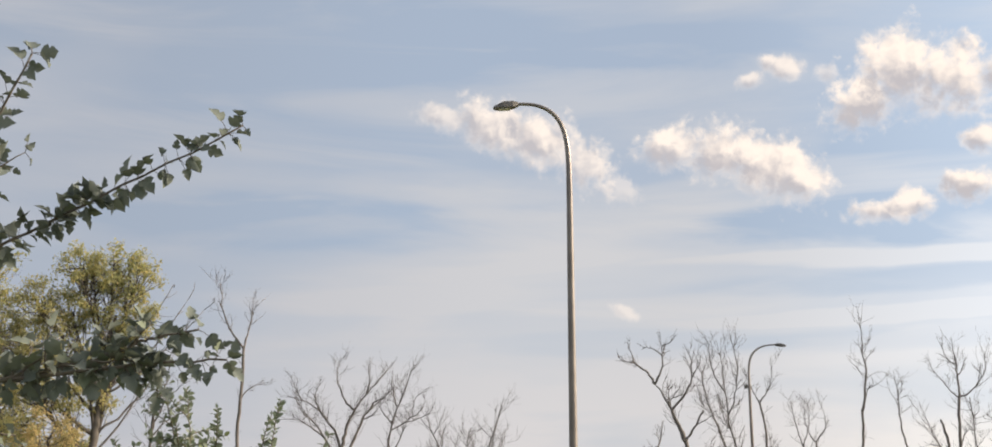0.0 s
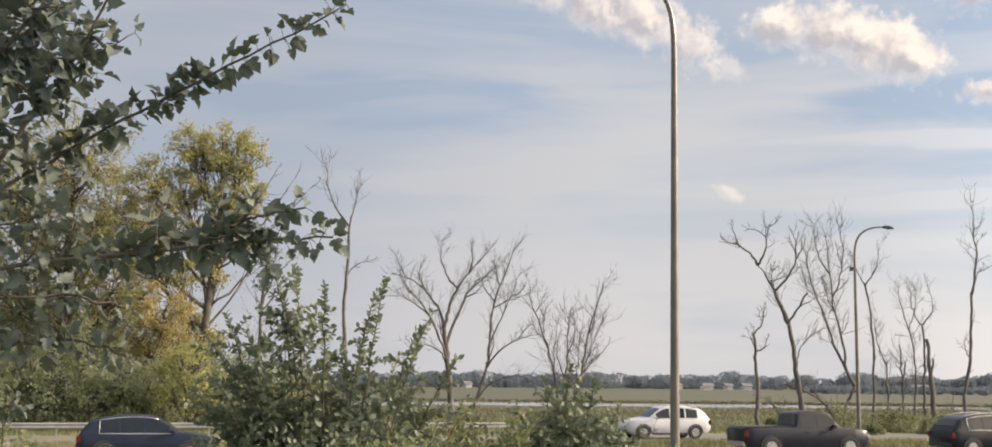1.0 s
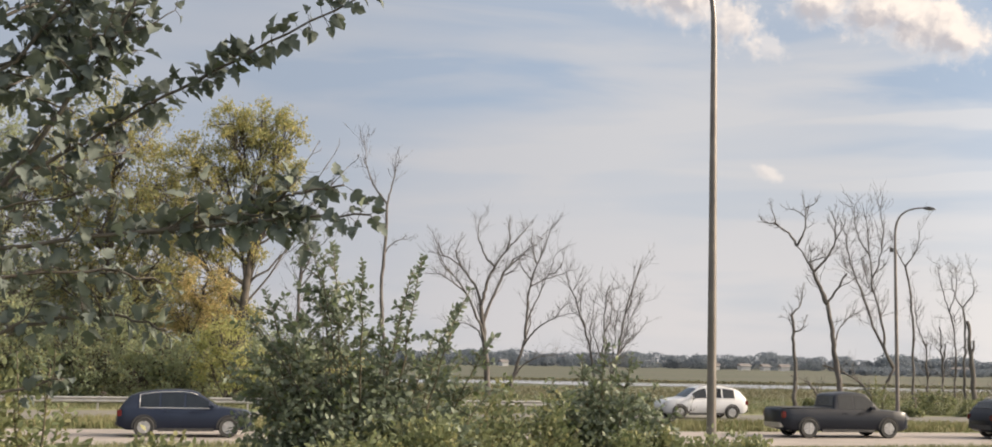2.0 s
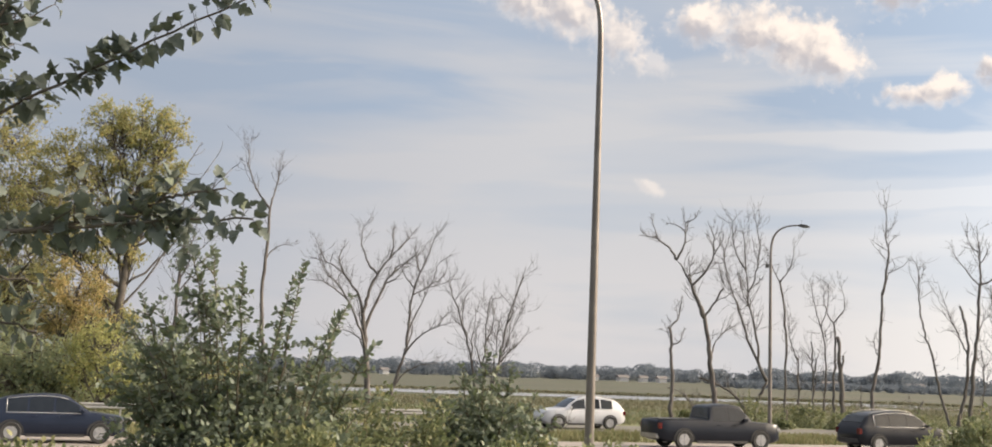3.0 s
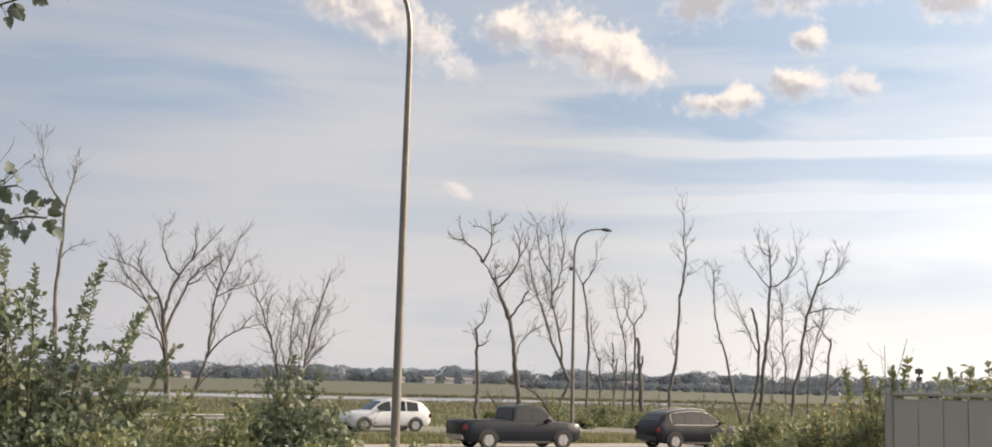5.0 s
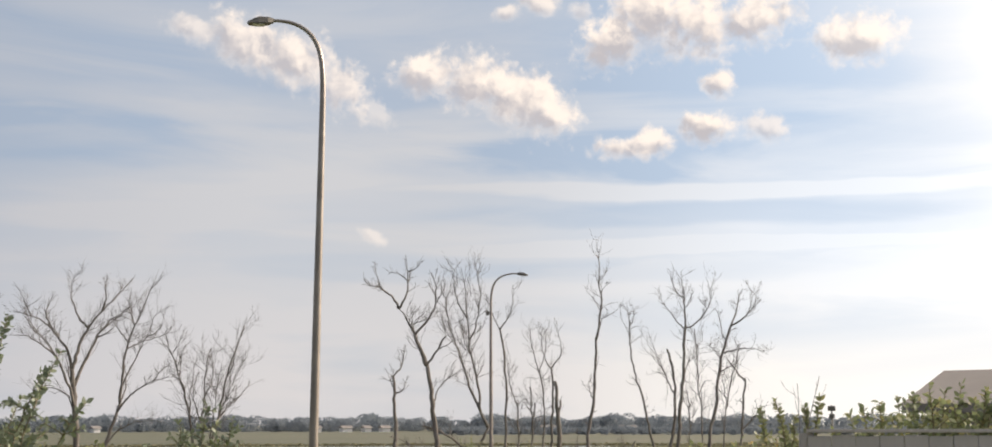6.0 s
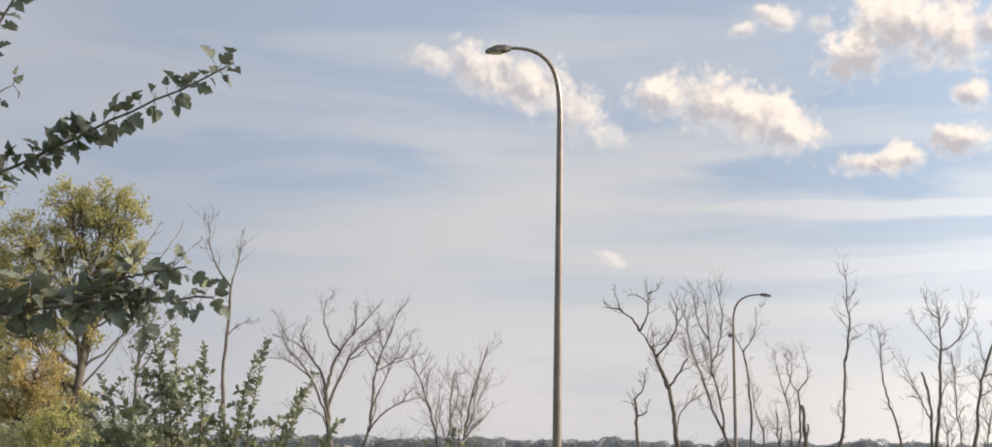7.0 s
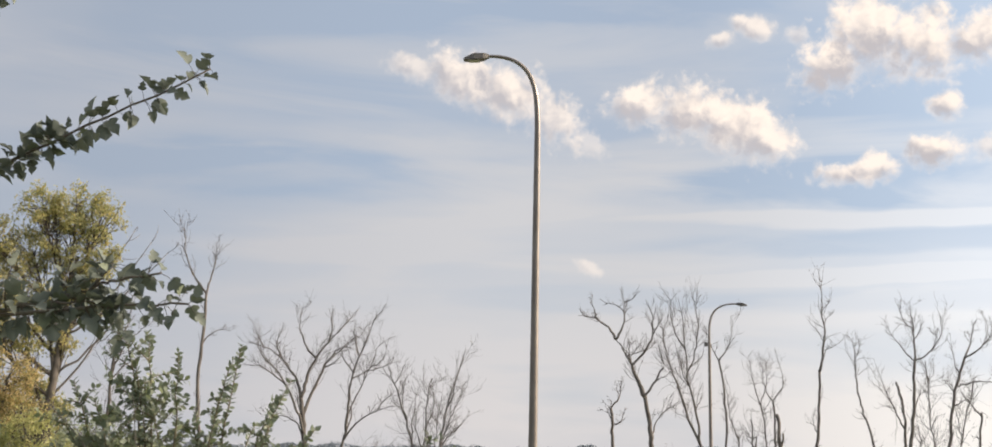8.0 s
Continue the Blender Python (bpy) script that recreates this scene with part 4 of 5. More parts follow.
def near_tree():
    """The mulberry whose boughs reach over the view."""
    base = spot(-44, 5.6)
    base[2] = height(base[0], base[1])
    t = empty("mulberry_tree", Matrix.Translation(base), "mulberry tree with dark lobed leaves overhanging the yard", "tree")
    off = base
    tb = Tubes()
    trunk = np.array([sight(-44, -16, 5.6), sight(-43.6, -4, 5.6), sight(-42.5, 6, 5.5), sight(-41, 16, 5.4), sight(-39, 26, 5.2)])
    trunk[0][2] = base[2] - 0.1
    u = np.linspace(0, 1, 17)
    k = np.linspace(0, 1, 5)
    tr = np.stack([np.interp(u, k, trunk[:, i]) for i in range(3)], 1)
    tb.tube(tr - off, np.linspace(0.09, 0.03, 17), 8)
    tb.done("trunk", BARK, t)
    places, along, sizes = [], [], []

    def leaf_run(stalks, q, gap, start=0.1, size=0.067):
        """Leaves in small bunches on short stalks along a shoot."""
        seg = np.linalg.norm(np.diff(q, axis=0), axis=1).sum()
        n = max(2, int(seg / (gap * 2.4)))
        for i in range(int(n * start), n + 1):
            v = min(max(0.0, (i + rng.uniform(-0.3, 0.3)) / n), 0.999) * (len(q) - 1)
            a = int(v)
            p = q[a] + (q[a + 1] - q[a]) * (v - a)
            d = unit(q[a + 1] - q[a])
            for j in range(rng.integers(2, 6)):
                sgn = 1 if (i + j) % 2 else -1
                side = np.cross(d, np.array([0.1, 1.0, 0.2])) * sgn
                w = unit(side * 0.85 + d * rng.uniform(0.1, 0.9) + rng.normal(0, 0.45, 3) + np.array([0, 0, -0.12]))
                e = p + w * rng.uniform(0.015, 0.06)
                stalks.tube(np.array([p, (p + e) / 2 + np.array([0, 0, 0.003]), e]), (0.0016, 0.0014, 0.0012), 3)
                places.append(e)
                along.append(w + rng.normal(0, 0.35, 3) + np.array([0, 0, -0.2]))
                sizes.append(size * rng.uniform(0.5, 1.3) * (1.0 - 0.12 * i / n))

    def bough(points, r, twigs, gap=0.045, twig_len=(0.25, 0.6), bare=0.1):
        p = np.array(points)
        kk = np.linspace(0, 1, len(p))
        uu = np.linspace(0, 1, 25)
        q = np.stack([np.interp(uu, kk, p[:, i]) for i in range(3)], 1)
        for _ in range(3):
            q[1:-1] = 0.25 * q[:-2] + 0.5 * q[1:-1] + 0.25 * q[2:]
        q[1:-1] += rng.normal(0, 0.005, (23, 3))
        q -= off
        tube = Tubes()
        tube.tube(q, np.linspace(r, 0.004, 25), 6)
        leaf_run(tube, q, gap, bare)
        for _ in range(twigs):
            i = rng.integers(2, 18)
            d = unit(unit(q[i + 1] - q[i]) + rng.normal(0, 0.55, 3) * np.array([1, 1, 0.9]))
            w, _ = wander(q[i], d, rng.uniform(*twig_len) * (1.1 - i / 25), 8, 0.12, 0.03)
            tube.tube(w, np.linspace(0.006, 0.0025, 9), 4)
            leaf_run(tube, w, gap, 0.05)
        tube.done("bough", BARK, t)
    D = 5.3
    bough([sight(-43, 2, 5.5), sight(-34, 5.8, D), sight(-30.7, 7.9, D), sight(-28, 9.7, D), sight(-25.4, 11.4, D), sight(-23, 12.8, 5.2), sight(-20.2, 14.4, 5.1), sight(-16.3, 16.6, 5.0)], 0.011, 8, 0.026, (0.05, 0.15))
    bough([sight(-42.5, -3, 5.5), sight(-34, 4.5, 5.2), sight(-31.2, 8.6, 5.1), sight(-29.3, 11.6, 5.1), sight(-28.1, 13.5, 5.0), sight(-27.0, 15.6, 5.0), sight(-25.6, 19, 4.9)], 0.013, 16, 0.033)
    bough([sight(-43, -2, 5.5), sight(-36, 3.2, 5.2), sight(-31.4, 4.5, 5.1), sight(-25.2, 5.4, 5.0), sight(-21.5, 5.8, 4.9), sight(-19.6, 6.1, 4.9), sight(-16.7, 6.3, 4.8)], 0.011, 11, 0.03, (0.12, 0.4))
    bough([sight(-26, 5.2, 5.0), sight(-22.2, 6.2, 4.95), sight(-20.2, 7.1, 4.9), sight(-17.9, 7.6, 4.85)], 0.009, 5, 0.024, (0.1, 0.2))
    bough([sight(-43, 4, 5.5), sight(-36, 9, 5.4), sight(-32, 12, 5.3), sight(-29.5, 16, 5.2), sight(-28, 21, 5.1)], 0.012, 14, 0.036)
    bough([sight(-43, -5, 5.5), sight(-36, -1, 5.2), sight(-31, 1.2, 5.1), sight(-27.5, 1.6, 5.1), sight(-25.4, 1.0, 5.0)], 0.011, 7, 0.05, (0.15, 0.45))
    bough([sight(-43, -1, 5.5), sight(-37, 2, 5.6), sight(-32, 3.2, 5.6), sight(-28, 3.5, 5.6), sight(-25.2, 3.0, 5.6)], 0.011, 7, 0.05, (0.15, 0.4))
    bough([sight(-43, -6, 5.5), sight(-37, -4, 5.4), sight(-33, -2.0, 5.3), sight(-29.5, -1.2, 5.3)], 0.014, 7, 0.05, (0.12, 0.3))
    for _ in range(8):
        el, az, d = rng.uniform(6.0, 20), rng.uniform(-32.5, -27.0), rng.uniform(5.2, 6.6)
        bough([sight(-43, el - 7, 5.6), sight((az - 43) / 2, el - 2.5, (d + 5.6) / 2), sight(az - 2, el, d), sight(az + rng.uniform(0.5, 1.8), el + rng.uniform(-1.2, 1.5), d)], 0.012, 9, 0.040, (0.15, 0.45))
    scatter("foliage", LEAF_LOBED, places, along, sizes, LEAF_NEAR, t, roll=0.8)


near_tree()


# ---------------------------------------------------------------- street lamps
def street_lamp(az, dist, z, tall, side, arm, tilt=0.0):
    """Tapered pole that bends over into an arm with a flat lantern. side: -1 leans to its left."""
    t = empty("street_lamp", Matrix.Translation(spot(az, dist, z)) @ pose(0, 0, 0, 0, 0, -az), "tall tapered steel street lamp with curved arm", "street lamp", "highway street lamps")
    rise = 2.3
    straight = tall - rise
    tb = Tubes()
    pts = [np.array([tilt * s, 0, straight * s]) for s in np.linspace(0, 1, 9)]
    rad = list(np.linspace(0.122, 0.078, 9))
    tb.tube(pts, rad, 16)
    tb.done("pole", POLE, t)
    tb = Tubes()
    bend = []
    for s in np.linspace(0, 1, 23):
        a = s * math.pi / 2 * 1.03
        bend.append(np.array([tilt + side * (arm * (1 - math.cos(a)) ** 1.75), 0, straight + rise * math.sin(a)]))
    tb.tube(bend, np.linspace(0.078, 0.042, 23), 16)
    tb.done("arm", POLE, t)
    e = bend[-1]
    d = unit(bend[-1] - bend[-2])
    bm = bmesh.new()
    rows = []
    for s, w, h0, h1 in ((-0.04, 0.05, -0.05, 0.05), (0.10, 0.13, -0.09, 0.07), (0.34, 0.17, -0.11, 0.06), (0.56, 0.13, -0.11, -0.03), (0.62, 0.10, -0.105, -0.07)):
        c = e + d * s
        rows.append([bm.verts.new((c[0], y, c[2] + h)) for y, h in ((-w, h0), (w, h0), (w * 0.75, h1), (-w * 0.75, h1))])
    for a, b in zip(rows, rows[1:]):
        for i in range(4):
            bm.faces.new((a[i], a[(i + 1) % 4], b[(i + 1) % 4], b[i]))
    bm.faces.new(rows[0])
    bm.faces.new(rows[-1][::-1])
    head = part("lantern", bm, LAMP_CASE, t, "dark flat lantern housing")
    bm = bmesh.new()
    c = e + d * 0.34
    box(bm, c[0] - 0.15, c[0] + 0.15, -0.12, 0.12, c[2] - 0.135, c[2] - 0.112, 0.01)
    part("lens", bm, LENS, head)
    bm = bmesh.new()
    box(bm, -0.2, 0.2, -0.2, 0.2, -0.1, 0.04, 0.01)
    base = part("base_plate", bm, GALVANISED, t)
    for sx in (-0.15, 0.15):
        for sy in (-0.15, 0.15):
            bm = bmesh.new()
            bmesh.ops.create_cone(bm, cap_ends=True, segments=6, radius1=0.025, radius2=0.025, depth=0.08, matrix=Matrix.Translation((sx, sy, 0.07)))
            part("bolt", bm, GALVANISED, base)
    return t


def lamp_sensor(lamp_post, z):
    bm = bmesh.new()
    box(bm, -0.30, -0.09, -0.09, 0.09, z - 0.12, z + 0.12, 0.02)
    part("sensor_box", bm, LAMP_CASE, lamp_post)


LAMP_FOOT = float(height(*spot(-1.42, 32)[:2]))
street_lamp(-1.42, 32, LAMP_FOOT, 13.24 - LAMP_FOOT, -1, 1.22, 0.07)
lamp_sensor(street_lamp(6.40, 76.5, 0.0, 12.0, 1, 1.5), 9.6)


# ---------------------------------------------------------------- guardrail, posts, fence
def guardrail():
    t = empty("guardrail", Matrix.Translation(lane(-30, 76.2)) @ pose(0, 0, 0, 0, 0, math.degrees(math.atan(SLOPE))), "galvanised steel guardrail beside the far carriageway", "guardrail")
    prof = [(0.0, 0.40), (0.05, 0.44), (0.05, 0.49), (0.0, 0.545), (0.0, 0.57), (0.05, 0.62), (0.05, 0.67), (0.0, 0.71), (0.015, 0.71), (0.065, 0.67), (0.065, 0.62), (0.015, 0.57), (0.015, 0.545), (0.065, 0.49), (0.065, 0.44), (0.015, 0.40)]
    for x0 in np.arange(-26.0, 22.0, 3.81):
        bm = bmesh.new()
        ends = []
        for x in (x0, x0 + 3.84):
            ends.append([bm.verts.new((x, -y - (0.004 if x > x0 else 0), z)) for y, z in prof])
        for i in range(len(prof)):
            j = (i + 1) % len(prof)
            bm.faces.new((ends[0][i], ends[0][j], ends[1][j], ends[1][i]))
        bm.faces.new(ends[0])
        bm.faces.new(ends[1][::-1])
        part("beam", bm, GALVANISED, t)
    me = None
    for x0 in np.arange(-26.0, 26.0, 3.81):
        if me is None:
            bm = bmesh.new()
            box(bm, -0.05, 0.05, 0.02, 0.14, -0.3, 0.69, 0.008)
            o = part("post", bm, GALVANISED, t)
            me = o.data
        else:
            o = new("post", me)
            o.parent = t
        o.location.x = x0 + 0.1


guardrail()


def marker_post(az, dist, tall):
    x, y, _ = spot(az, dist)
    bm = bmesh.new()
    bmesh.ops.create_cone(bm, cap_ends=True, segments=8, radius1=0.07, radius2=0.055, depth=tall + 0.2, matrix=Matrix.Translation((0, 0, tall / 2 - 0.1)))
    o = part("fence_post", bm, POST_WOOD, None)
    o.location = (x, y, float(height(x, y)))
    tagged(o, "short weathered wooden post in the roadside grass", "fence post", "posts along the road")


for x in (-2, 4, 10, 16, 22, 28):
    p = lane(x + 0.4, 78.5)
    marker_post(math.degrees(math.atan2(p[0], p[1])), float(np.hypot(p[0], p[1])), 1.1)


def yard_fence():
    """Grey board fence: boards, posts and a cap rail."""
    a, b = spot(20.1, 11.0), spot(33.0, 11.4)
    d = b - a
    ln, ang = float(np.linalg.norm(d)), math.degrees(math.atan2(d[1], d[0]))
    z = 1.2
    t = empty("board_fence", Matrix.Translation((a[0], a[1], z)) @ pose(0, 0, 0, 0, 0, ang), "weathered grey wooden board fence round the yard", "fence")
    top = 1.71
    bm = bmesh.new()
    box(bm, -0.06, 0.06, -0.06, 0.06, -0.3, top + 0.02, 0.01)
    first = part("post", bm, FENCE, t)
    for i in range(1, int(ln / 1.95) + 1):
        o = new("post", first.data)
        o.parent = t
        o.location.x = i * 1.95
        o.location.z = 0.0
    bm = bmesh.new()
    box(bm, -0.0935, 0.0935, -0.012, 0.012, 0.03, top, 0.004)
    board = bm
    me = None
    for i in range(int(ln / 0.19)):
        if me is None:
            o = part("board", board, FENCE, t)
            me = o.data
        else:
            o = new("board", me)
            o.parent = t
        o.location = (0.1 + i * 0.19, -0.075 + rng.normal(0, 0.003), rng.normal(0, 0.003))
    bm = bmesh.new()
    box(bm, 0.0, ln, -0.11, 0.06, top + 0.022, top + 0.05, 0.006)
    part("cap_rail", bm, FENCE, t)
    for h in (0.35, 1.45):
        bm = bmesh.new()
        box(bm, 0.0, ln, -0.061, -0.03, h, h + 0.09, 0.004)
        part("rail", bm, FENCE, t)


yard_fence()
spray_shrub("tall_shrub", 19.7, 14, ((-0.05, -0.37, 1.94, 0, 0.1), (0.0, -0.21, 2.03, 0, 0.1), (0.0, 0.0, 1.86, 0, 0.1), (0.03, 0.09, 1.96, 0, 0.1), (0.05, 0.26, 2.05, 0, 0.1), (-0.05, -0.12, 1.72, 3, 0.14), (0.0, -0.2, 1.5, 8, 0.2), (0.05, 0.12, 1.55, 8, 0.2), (0.08, 0.25, 1.4, 8, 0.2), (0.0, 0.0, 1.6, 8, 0.18)),
            LEAF_HEDGE, "slender shrub with spiky leafy shoots beside the fence", 0.062, 0.011, 1800, (0.36, 0.70), bare=((0.0, 0.06, 2.3), (0.02, -0.04, 2.2)))
for az, d, w, h in ((13.4, 17.8, 0.6, 0.54), (14.2, 17.2, 0.65, 0.64), (15.1, 16.6, 0.7, 0.72), (16.1, 16, 0.7, 0.75), (17.1, 15.6, 0.7, 0.80), (18.1, 15.2, 0.65, 0.84), (19.1, 14.8, 0.6, 0.82), (15.6, 15.0, 0.6, 0.56), (17.6, 14.4, 0.6, 0.6)):
    shrub("hedge_bush", az, d, ((-w * 0.5, h * 1.75), (0.0, h * 1.9), (w * 0.5, h * 1.7), (w * 0.9, h * 1.2), (-w * 0.9, h * 1.2)), LEAF_HEDGE, "sunlit yellow-green bush beside the yard fence", 0.062, "bushes by the fence", 4600, (w, h), twigs=9)
shrub("goldenrod_clump", 18.1, 14.9, ((-0.25, 1.5), (-0.1, 1.6), (0.05, 1.6), (0.2, 1.62), (0.3, 1.5)), LEAF_YELLOW, "clump of yellow flowering goldenrod by the fence", 0.05, fill=500, fill_size=(0.35, 0.72), twigs=5)
for az, d, lift in ((24.3, 13.0, 0.0), (28.0, 13.2, 0.05)):
    spray_shrub("tall_shrub", az, d, tuple((a * 0.4, a, b + lift, 12, 0.26) for a, b in ((-0.68, 1.72), (-0.55, 1.88), (-0.40, 1.92), (-0.25, 1.98), (-0.1, 2.04), (0.05, 2.06), (0.2, 2.12), (0.36, 2.1), (0.52, 2.16), (0.7, 2.08), (0.85, 2.12))),
                LEAF_HEDGE, "leafy bush rising behind the board fence", 0.068, 0.024, 6500, (0.85, 1.05))



def garden_shed(az, dist):
    x, y, _ = spot(az, dist)
    t = empty("garden_shed", Matrix.Translation((x, y, height(x, y))) @ pose(0, 0, 0, 0, 0, -az - 14), "small shed with dark roof behind the fence", "shed")
    bm = bmesh.new()
    box(bm, -1.4, 1.4, -1.1, 1.1, -0.1, 1.95, 0.01)
    part("wall", bm, FENCE, t)
    bm = bmesh.new()
    vs = [bm.verts.new(q) for q in ((-1.65, -1.35, 1.92), (1.65, -1.35, 1.92), (1.65, 1.35, 1.92), (-1.65, 1.35, 1.92), (-1.65, -1.35, 2.02), (1.65, -1.35, 2.02), (1.65, 1.35, 2.02), (-1.65, 1.35, 2.02), (-1.65, 0, 2.42), (1.65, 0, 2.42))]
    for q in ((3, 2, 1, 0), (0, 1, 5, 4), (2, 3, 7, 6), (4, 5, 9, 8), (6, 7, 8, 9), (0, 4, 8, 7, 3), (1, 2, 6, 9, 5)):
        bm.faces.new([vs[i] for i in q])
    part("roof", bm, HOUSE_ROOF, t)


def pedestal(az, dist):
    x, y, _ = spot(az, dist)
    t = empty("utility_pedestal", Matrix.Translation((x, y, height(x, y))) @ pose(0, 0, 0, 0, 0, -az + 20), "small dark utility pedestal in the roadside grass", "utility box")
    bm = bmesh.new()
    box(bm, -0.32, 0.32, -0.2, 0.2, -0.1, 0.42, 0.03)
    part("cabinet", bm, LAMP_CASE, t)
    bm = bmesh.new()
    box(bm, -0.36, 0.36, -0.24, 0.24, 0.42, 0.48, 0.02)
    part("lid", bm, TRIM_BLACK, t)


pedestal(12.1, 62)
garden_shed(31.6, 15.5)


def sensor_post(az, dist):
    x, y, _ = spot(az, dist)
    t = empty("sensor_post", Matrix.Translation((x, y, height(x, y))) @ pose(0, 0, 0, 0, 0, -az), "thin roadside post carrying small grey boxes", "post")
    tb = Tubes()
    tb.tube([(0, 0, -0.2), (0, 0, 2.0), (0, 0, 3.85)], (0.05, 0.045, 0.04), 8)
    tb.done("pole", LAMP_CASE, t)
    for z, w, h in ((3.70, 0.17, 0.11), (3.36, 0.12, 0.10)):
        bm = bmesh.new()
        box(bm, -w, w, -0.12, 0.12, z - h, z + h, 0.02)
        part("equipment_box", bm, LAMP_CASE, t)


sensor_post(21.2, 60)
for az, d, s in ((8.1, 84, 0.95), (5.5, 86, 1.2), (9.3, 82, 0.7), (6.9, 79, 0.55), (7.4, 86, 0.8), (9.9, 88, 0.7), (11.6, 84, 0.6), (4.6, 84, 0.5), (10.6, 84, 0.5), (12.6, 86, 0.7), (2.8, 90, 0.4), (-0.2, 80, 0.4), (14.8, 88, 0.8)):
    shrub("marsh_bush", az, d, ((-s * 0.6, s * 1.7), (0.0, s * 2.1), (s * 0.6, s * 1.6), (s, s), (-s, s)), LEAF_HEDGE, "low olive bush at the foot of the dead trees", 0.12, "bushes in the marsh", 1200, (s * 1.2, s * 0.75), gap=0.07, twigs=5)


# ---------------------------------------------------------------- vehicles
SUV_TOP = ((0.0, 0.40), (0.012, 0.50), (0.05, 0.56), (0.14, 0.60), (0.26, 0.645), (0.33, 0.79), (0.41, 0.93), (0.48, 0.985), (0.58, 1.0), (0.72, 0.98), (0.84, 0.925), (0.90, 0.87), (0.955, 0.70), (0.985, 0.58), (1.0, 0.44))
PICKUP_TOP = ((0.0, 0.40), (0.010, 0.52), (0.04, 0.58), (0.14, 0.605), (0.25, 0.63), (0.335, 0.955), (0.38, 0.99), (0.46, 1.0), (0.555, 0.975), (0.588, 0.93), (0.602, 0.645), (0.99, 0.635), (1.0, 0.60))


def vehicle(name, at, heading, paint, label, length, width, tall, top=SUV_TOP, splits=(0.335, 0.50, 0.515, 0.68, 0.695, 0.835), shield=(0.268, 0.40), back=(0.905, 0.952), wheel=0.36, rail=False, category="car"):
    """A rounded car body swept along its length; the windows are panes set on it. Fractions run from nose to tail."""
    t = empty(name, Matrix.Translation(at) @ pose(0, 0, 0, 0, 0, heading), label, category)
    L, W, H = length, width / 2, tall
    tu, tz = [p[0] for p in top], [p[1] * H for p in top]
    belt0 = 0.60 * H
    ax = (0.185, 0.80)

    def ztop(u):
        return float(np.interp(u, tu, tz))

    def ring(u):
        """Half section: from sill over shoulder and window line to the middle of the roof."""
        zt = ztop(u)
        zb = float(np.interp(u, (0, 0.03, 0.08, 0.92, 0.97, 1), (0.26, 0.19, 0.15, 0.15, 0.20, 0.28))) * H
        w = W * float(np.interp(u, (0, 0.02, 0.06, 0.14, 0.3, 0.8, 0.94, 0.985, 1), (0.62, 0.80, 0.92, 0.985, 1, 1, 0.97, 0.90, 0.80)))
        belt = min(belt0 + 0.02 * u, zt - 0.035)
        k = max(0.0, min(1.0, (zt - belt) / (H - belt0)))
        wu = w * (0.95 - 0.21 * k)
        return [(w * 0.90, zb), (w * 0.985, zb + 0.10), (w, zb + 0.52 * (belt - zb)), (w * 0.975, belt - 0.03), (w * 0.945, belt), (wu, zt - 0.05 * k - 0.012), (wu * 0.93, zt - 0.012), (wu * 0.6, zt), (0.0, zt + 0.012)]
    us = sorted(set(list(np.linspace(0, 1, 41)) + tu))
    bm = bmesh.new()
    rows = []
    for u in us:
        h = ring(u)
        full = [(y, z) for y, z in h] + [(-y, z) for y, z in h[-2::-1]]
        rows.append([bm.verts.new((L / 2 - u * L, y, z)) for y, z in full])
    m = len(rows[0])
    for p, q in zip(rows, rows[1:]):
        for i in range(m):
            bm.faces.new((p[i], p[(i + 1) % m], q[(i + 1) % m], q[i]))
    bm.faces.new(rows[0])
    bm.faces.new(rows[-1][::-1])
    part("body", bm, paint, t, smooth=True)

    def pane(pname, quads, mat=GLASS):
        """A pane from rows of points, with thickness."""
        b2 = bmesh.new()
        n = len(quads[0])
        vs = [[b2.verts.new(tuple(c)) for c in r] for r in quads]
        for p, q in zip(vs, vs[1:]):
            for i in range(n - 1):
                b2.faces.new((p[i], p[i + 1], q[i + 1], q[i]))
        bmesh.ops.recalc_face_normals(b2, faces=b2.faces)
        bmesh.ops.solidify(b2, geom=b2.faces[:], thickness=0.012)
        return part(pname, b2, mat, t, smooth=False)
    for a, b in zip(splits[0::2], splits[1::2]):
        for sgn in (-1, 1):
            qs = []
            for u in np.linspace(a, b, 7):
                h = ring(u)
                (y0, z0), (y1, z1) = h[4], h[5]
                lo, hi = 0.07, 0.90 if z1 - z0 > 0.15 else 0.75
                qs.append([(L / 2 - u * L, sgn * (y0 + (y1 - y0) * s + 0.008), z0 + (z1 - z0) * s) for s in (lo, hi)])
            pane("side_window", qs)
    for pname, (a, b) in (("windscreen", shield), ("rear_window", back)):
        qs = []
        for u in np.linspace(a, b, 6):
            h = ring(u)
            out = 0.012
            dx = out if pname == "windscreen" else -out
            qs.append([(L / 2 - u * L + dx, y * 0.94, z + out) for y, z in (h[6], h[7], h[8])] + [(L / 2 - u * L + dx, -y * 0.94, z + out) for y, z in (h[7], h[6])])
        pane(pname, qs)
